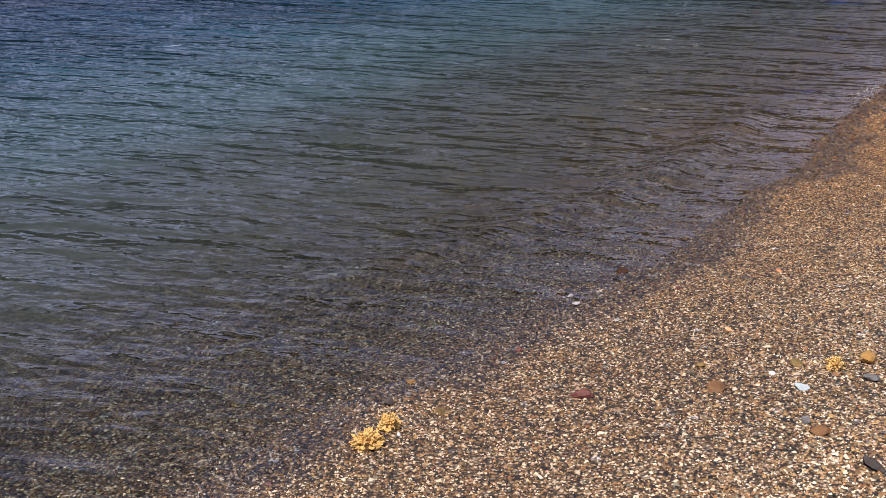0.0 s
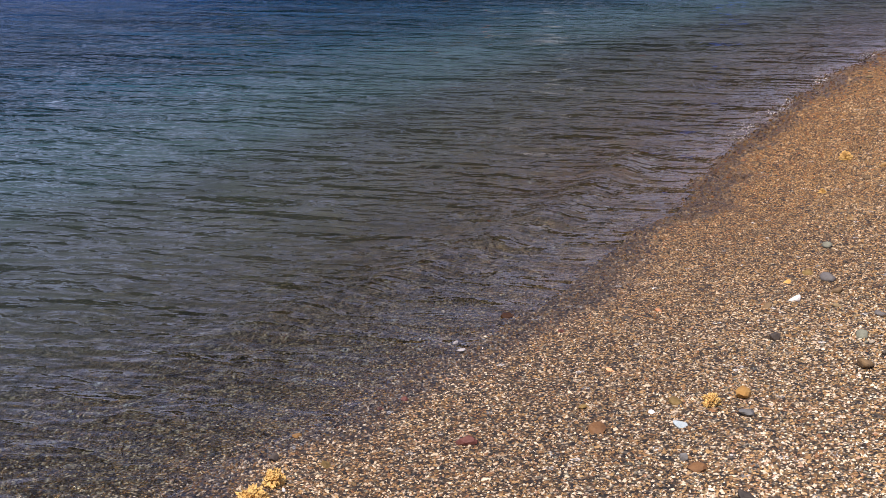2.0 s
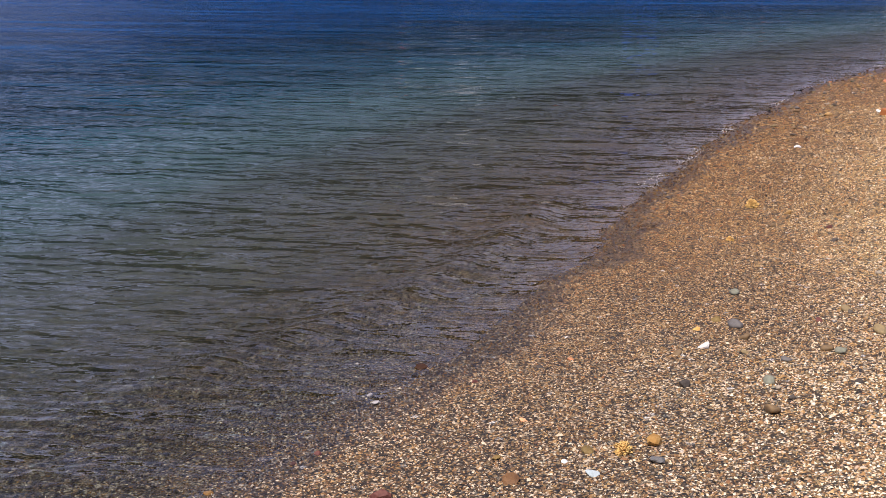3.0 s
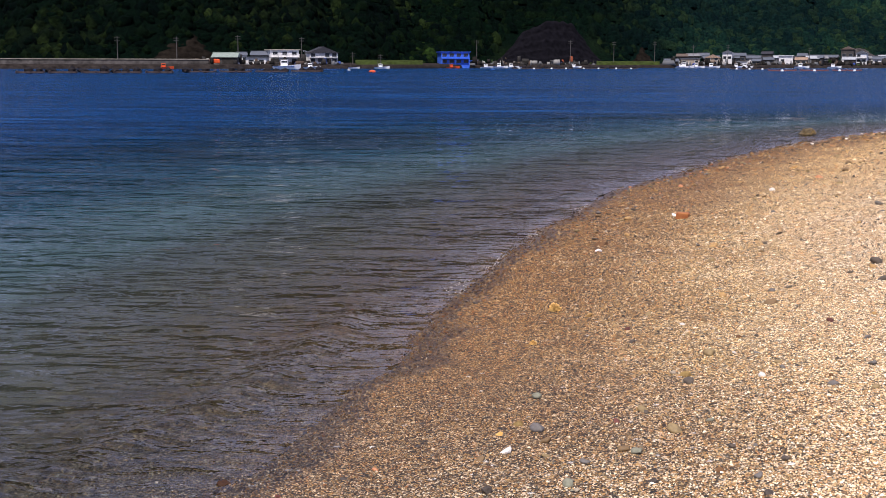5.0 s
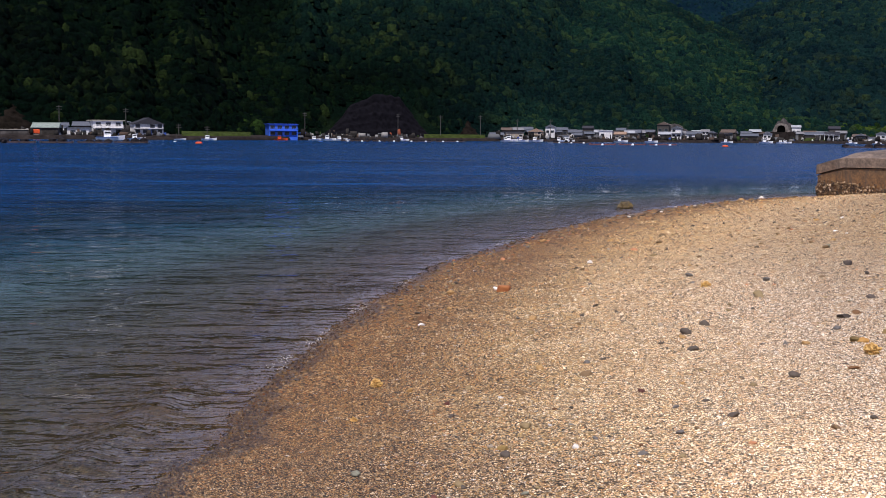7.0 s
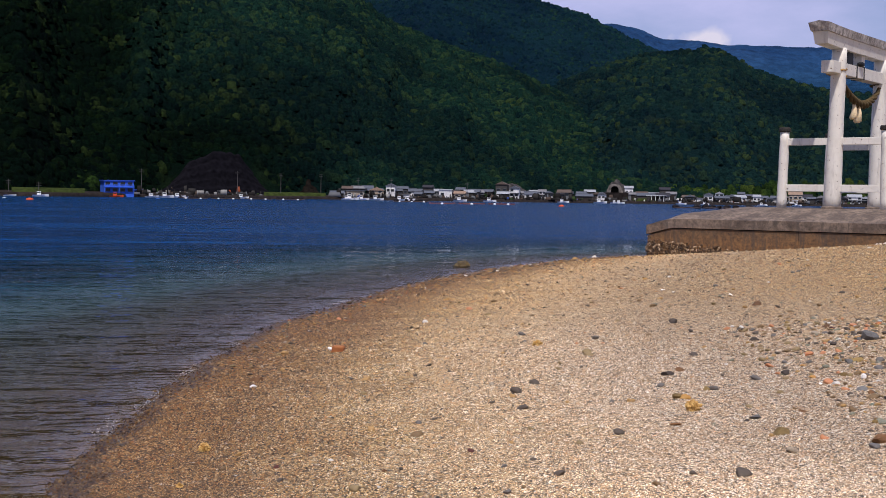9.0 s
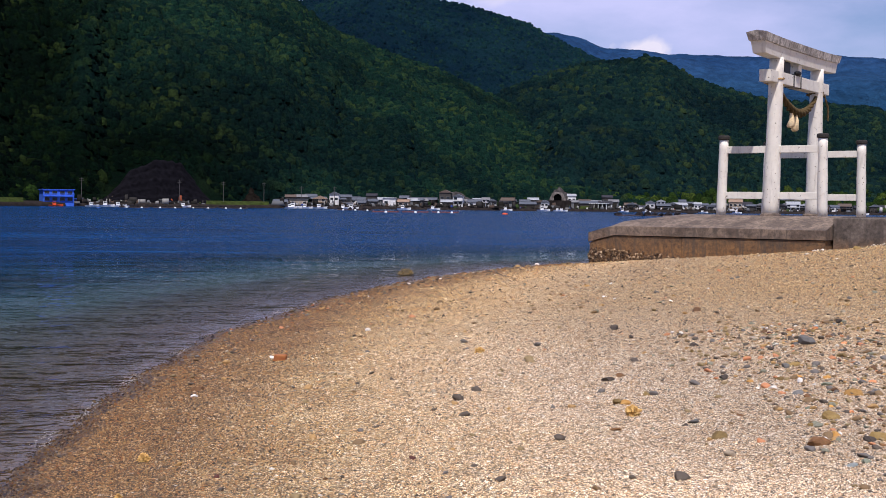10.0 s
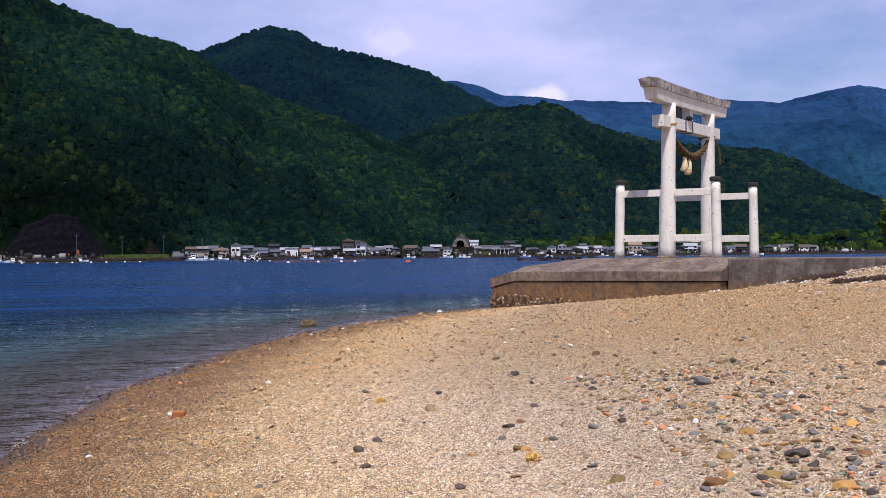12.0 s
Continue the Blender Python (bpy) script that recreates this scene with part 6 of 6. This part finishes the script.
def build_rope():
    rope = thing("shrine_rope", GATE, "thick twisted straw shrine rope hung between the gate pillars", "rope")
    sag = [(0.1, 0.2 + 3.25 * t, 3.62 - 0.62 * math.sin(math.pi * t) ** 0.8) for t in [i / 12 for i in range(13)]]
    rope_curve("rope", sag, lambda t: 0.045 + 0.075 * math.sin(math.pi * t), MAT["old_straw"], rope, 3, 26.0)
    rope_curve("knot", [(0.26 * math.cos(a), 0.05 + 0.26 * math.sin(a), 3.66 + 0.03 * a) for a in [i * 0.52 for i in range(16)]], lambda t: 0.035, MAT["straw"], rope, 2, 30.0, "loose straw knot")
    rope_curve("knot", [(0.24 * math.cos(a), SPAN + 0.24 * math.sin(a), 3.62 + 0.02 * a) for a in [i * 0.52 for i in range(16)]], lambda t: 0.03, MAT["old_straw"], rope, 2, 30.0)
    rope_curve("tail", [(0.22, SPAN + 0.2, 3.68), (0.30, SPAN + 0.34, 3.3), (0.3, SPAN + 0.36, 2.9)], lambda t: 0.03, MAT["old_straw"], rope, 2, 16.0)
    for y, l in ((1.25, 0.42), (1.62, 0.5)):
        bm = bmesh.new()
        lathe(bm, [(0.03, 0.0), (0.05, -0.08), (0.08, -0.25), (0.12, -l), (0.07, -l - 0.05)][::-1], 14, Matrix.Translation((0.1, y, 3.02)))
        for v in bm.verts:
            v.co += Vector((0.02 * math.sin(9 * v.co.z + y), 0.03 * math.sin(14 * math.atan2(v.co.y - y, v.co.x - 0.1)), 0))
        part("tassel", bm, MAT["tassel"], rope, "cream cloth tassel", True)
    return rope


build_rope()


def build_fittings():
    ob = thing("lamp_fitting", GATE, "black iron lamp bracket under the gate's lintel", "lamp bracket")
    bm = bmesh.new()
    box(bm, (0.0, 0.55, 4.06), (0.12, 1.05, 4.40), None, 0.02)
    part("plate", bm, MAT["black_iron"], ob)
    bm = bmesh.new()
    lathe(bm, [(0.05, 0.0), (0.085, 0.03), (0.09, 0.1), (0.04, 0.14)], 12, Matrix.Translation((0.2, 1.45, 4.05)) @ Matrix.Diagonal((1.0, 2.2, 1.0, 1)))
    part("lamp_head", bm, MAT["black_iron"], ob, smooth=True)
    for y in (1.15, 1.75):
        bm = bmesh.new()
        for lo, hi in (((0.192, y - 0.03, 3.70), (0.205, y + 0.03, 4.07)), ((-0.165, y - 0.03, 3.70), (-0.152, y + 0.03, 4.07)), ((-0.165, y - 0.03, 4.053), (0.205, y + 0.03, 4.07)), ((-0.165, y - 0.03, 3.70), (0.205, y + 0.03, 3.717))):
            box(bm, lo, hi)
        part("strap", bm, MAT["black_iron"], ob, "iron strap round the tie beam")


build_fittings()


# ---- bush at the landward end of the causeway ----
def build_bush():
    rng = np.random.default_rng(33)
    base = far_point(20.2, 62.0, 1.4)
    ob = thing("bush", Matrix.Translation(base), "bright green leafy bush at the end of the causeway", "bush")
    bm = bmesh.new()
    for i in range(5):
        a = i * 1.26
        lathe(bm, [(0.09, -0.3, 0, 0), (0.06, 0.8, 0.3 * math.cos(a), 0.3 * math.sin(a)), (0.03, 1.9, 0.8 * math.cos(a), 0.8 * math.sin(a))], 7)
    part("stem", bm, MAT["timber"], ob)
    c = rng.normal(0, 1, (4200, 3)) * [0.75, 0.75, 0.62]
    c = c / np.maximum(1, np.linalg.norm(c, axis=1, keepdims=True) / rng.uniform(0.9, 1.5, (4200, 1))) * [1.0, 1.0, 1.0] + [0, 0, 1.7]
    d = rng.normal(0, 1, (4200, 2, 3))
    a, b = d[:, 0] * 0.085, d[:, 1] * 0.045
    verts = np.stack([c - a, c + b, c + a, c - b], 1).reshape(-1, 3)
    crown = new("crown", mesh_from("crown", verts, np.arange(4200 * 4).reshape(-1, 4), forest_material("fresh_leaves", ((0.02, 0.05, 0.008), (0.05, 0.10, 0.015), (0.09, 0.15, 0.02), (0.16, 0.22, 0.03)), 4.0)))
    crown.parent = ob
    crown["label"] = "bright green leaves"


build_bush()


# ---- loose gravel near the camera, as one field ----
def pebble_material():
    m = Mat("loose_pebbles", 0.7)
    pos, xyz = m.place()
    rnd = m.random()
    pale = m.math("MULTIPLY", m.grey(xyz[2], 0.16, 0.30, 0.0, 0.65), m.grey(xyz[2], 0.40, 0.60, 1.0, 0.4))
    c = m.mix(pale, m.mix(1.0, m.ramp(rnd, PEBBLE_STOPS, True), (0.80, 0.68, 0.52), "MULTIPLY"), m.mix(1.0, m.ramp(rnd, GRIT_STOPS, True), (0.78, 0.725, 0.63), "MULTIPLY"))
    c = m.mix(shelly(m, pos, xyz), c, m.mix(1.0, m.ramp(rnd, SHELLY_STOPS, True), (1.06, 0.90, 0.66), "MULTIPLY"))
    c = m.mix(1.0, m.mix(1.0, c, (0.94, 0.98, 1.03), "MULTIPLY"), height_tone(m, xyz[2], xyz), "MULTIPLY")
    c = m.mix(m.grey(xyz[1], 10.0, 18.0, 0.0, 1.0), c, m.mix(1.0, c, (0.90, 0.80, 0.61), "MULTIPLY"))
    rusty = m.math("MULTIPLY", m.grey(m.math("ADD", xyz[2], m.math("MULTIPLY", m.math("SUBTRACT", m.noise(0.9, 3.0, 0.6, pos), 0.5), 0.10)), 0.07, 0.155, 1.0, 0.0), m.grey(shelly(m, pos, xyz), 0.1, 0.62, 1.0, 0.35))
    c = m.mix(rusty, c, m.mix(1.0, c, (0.66, 0.52, 0.36), "MULTIPLY"))
    wet = wetness(m)
    c = m.mix(wet, c, m.mix(1.0, c, (0.54, 0.59, 0.68), "MULTIPLY"))
    c = m.mix(m.grey(xyz[2], 0.0, 0.045, 1.0, 0.0), c, m.mix(1.0, c, (0.74, 0.82, 0.82), "MULTIPLY"))
    m.color(c)
    m.link(m.grey(wet, 0.0, 1.0, 0.72, 0.22), m.b.inputs["Roughness"])
    return m.m


def build_gravel(count):
    rng = np.random.default_rng(23)
    # low chips: five corners round an off-centre top
    ring = np.radians(np.arange(5) * 72.0)
    # closely packed where the camera comes near, thinner beyond
    deg = rng.uniform(-60, 22, count * 4)
    az = np.radians(deg)
    least = np.interp(deg, [-60, -18, -11, -2, 5, 24], [2.5, 2.5, 3.2, 4.1, 5.0, 6.4])
    u = rng.random(count * 4)
    reach = least + (15.0 - least) * rng.random(count * 4) ** 0.9
    r = np.where(rng.random(count * 4) < 0.80, np.sqrt(least ** 2 + u * (reach ** 2 - least ** 2)), 7.0 * (37 / 7.0) ** u)
    x, y = -0.15 + r * np.sin(az), r * np.cos(az)
    off = x - shore_x(y)
    keep = (off > -1.1) & (rng.random(count * 4) < np.clip(1.0 + off * 0.7, 0.25, 1)) & (y < 37.2 - 0.577 * (x - 1.42)) & (off > np.where(y > 8, -0.4, -1.1))
    x, y, r, off = x[keep][:count], y[keep][:count], r[keep][:count], off[keep][:count]
    n = len(x)
    s = np.clip(rng.lognormal(math.log(0.0041), 0.30, n), 0.0022, 0.0100) * np.interp(off, [0.2, 2.2], [0.84, 1.10]) * (1 + 0.15 * np.maximum(r - 7.0, 0)) * (1 + 0.55 * np.interp(off, [0.0, 1.6], [1, 0]) * np.interp(r, [5.0, 8.0], [0, 1]))        # coarser along the tide line
    z = ground_z(x, y)
    rad = s[:, None] * (1 + 0.26 * rng.standard_normal((n, 5))).clip(0.5, 1.6)
    long = rng.uniform(1.0, 1.45, n)[:, None]
    px, py = rad * np.cos(ring) * long, rad * np.sin(ring) / long ** 0.5
    turn = rng.uniform(0, 6.283, n)
    cs, sn = np.cos(turn)[:, None], np.sin(turn)[:, None]
    V = np.empty((n, 6, 3))
    V[:, :5, 0], V[:, :5, 1] = px * cs - py * sn, px * sn + py * cs
    V[:, :5, 2] = -0.25 * s[:, None] + 0.35 * s[:, None] * rng.standard_normal((n, 5))
    V[:, 5, 0], V[:, 5, 1] = 0.35 * s * rng.standard_normal(n), 0.35 * s * rng.standard_normal(n)
    V[:, 5, 2] = s * rng.uniform(0.55, 1.1, n)
    V += np.stack([x, y, z], -1)[:, None]
    f0 = np.array([(i, (i + 1) % 5, 5) for i in range(5)])
    faces = (f0[None] + (np.arange(n) * 6)[:, None, None]).reshape(-1, 3)
    ob = new("loose_gravel", mesh_from("loose_gravel", V.reshape(-1, 3), faces, pebble_material(), True))
    tagged(ob, "loose brown, white and grey gravel on the beach", "gravel", kind="stuff")


build_gravel(310000)


# ---- a little foam where the waves break ----
def build_foam():
    rng = np.random.default_rng(51)
    t = 1.618
    v0 = np.array([(-1, t, 0), (1, t, 0), (-1, -t, 0), (1, -t, 0), (0, -1, t), (0, 1, t), (0, -1, -t), (0, 1, -t), (t, 0, -1), (t, 0, 1), (-t, 0, -1), (-t, 0, 1)]) / math.hypot(1, t)
    f0 = np.array([(0, 11, 5), (0, 5, 1), (0, 1, 7), (0, 7, 10), (0, 10, 11), (1, 5, 9), (5, 11, 4), (11, 10, 2), (10, 7, 6), (7, 1, 8), (3, 9, 4), (3, 4, 2), (3, 2, 6), (3, 6, 8), (3, 8, 9), (4, 9, 5), (2, 4, 11), (6, 2, 10), (8, 6, 7), (9, 8, 1)])
    vs, fs, n = [], [], 0
    for y0, y1, count in ((8.2, 8.9, 60), (9.4, 10.2, 60), (11.2, 11.9, 70), (13.6, 14.2, 60), (19.0, 20.0, 50)):
        for i in range(count):
            y = rng.uniform(y0, y1)
            x = float(shore_x(y)) - 0.13 - abs(rng.normal(0, 0.07)) - 0.05 * math.sin(3 * y)
            s = rng.uniform(0.002, 0.005)
            vs.append(v0 * [s, s, s * 0.6] + [x, y, 0.04])
            fs.append(f0 + n)
            n += 12
    ob = new("foam", mesh_from("foam", np.concatenate(vs), np.concatenate(fs), MAT["foam"], True))
    tagged(ob, "thin white foam bubbles along the water's edge", "foam", kind="stuff")


MAT["foam"] = plain_material("white_foam", (0.75, 0.76, 0.76), 0.35, 0.1, 80.0)
build_foam()
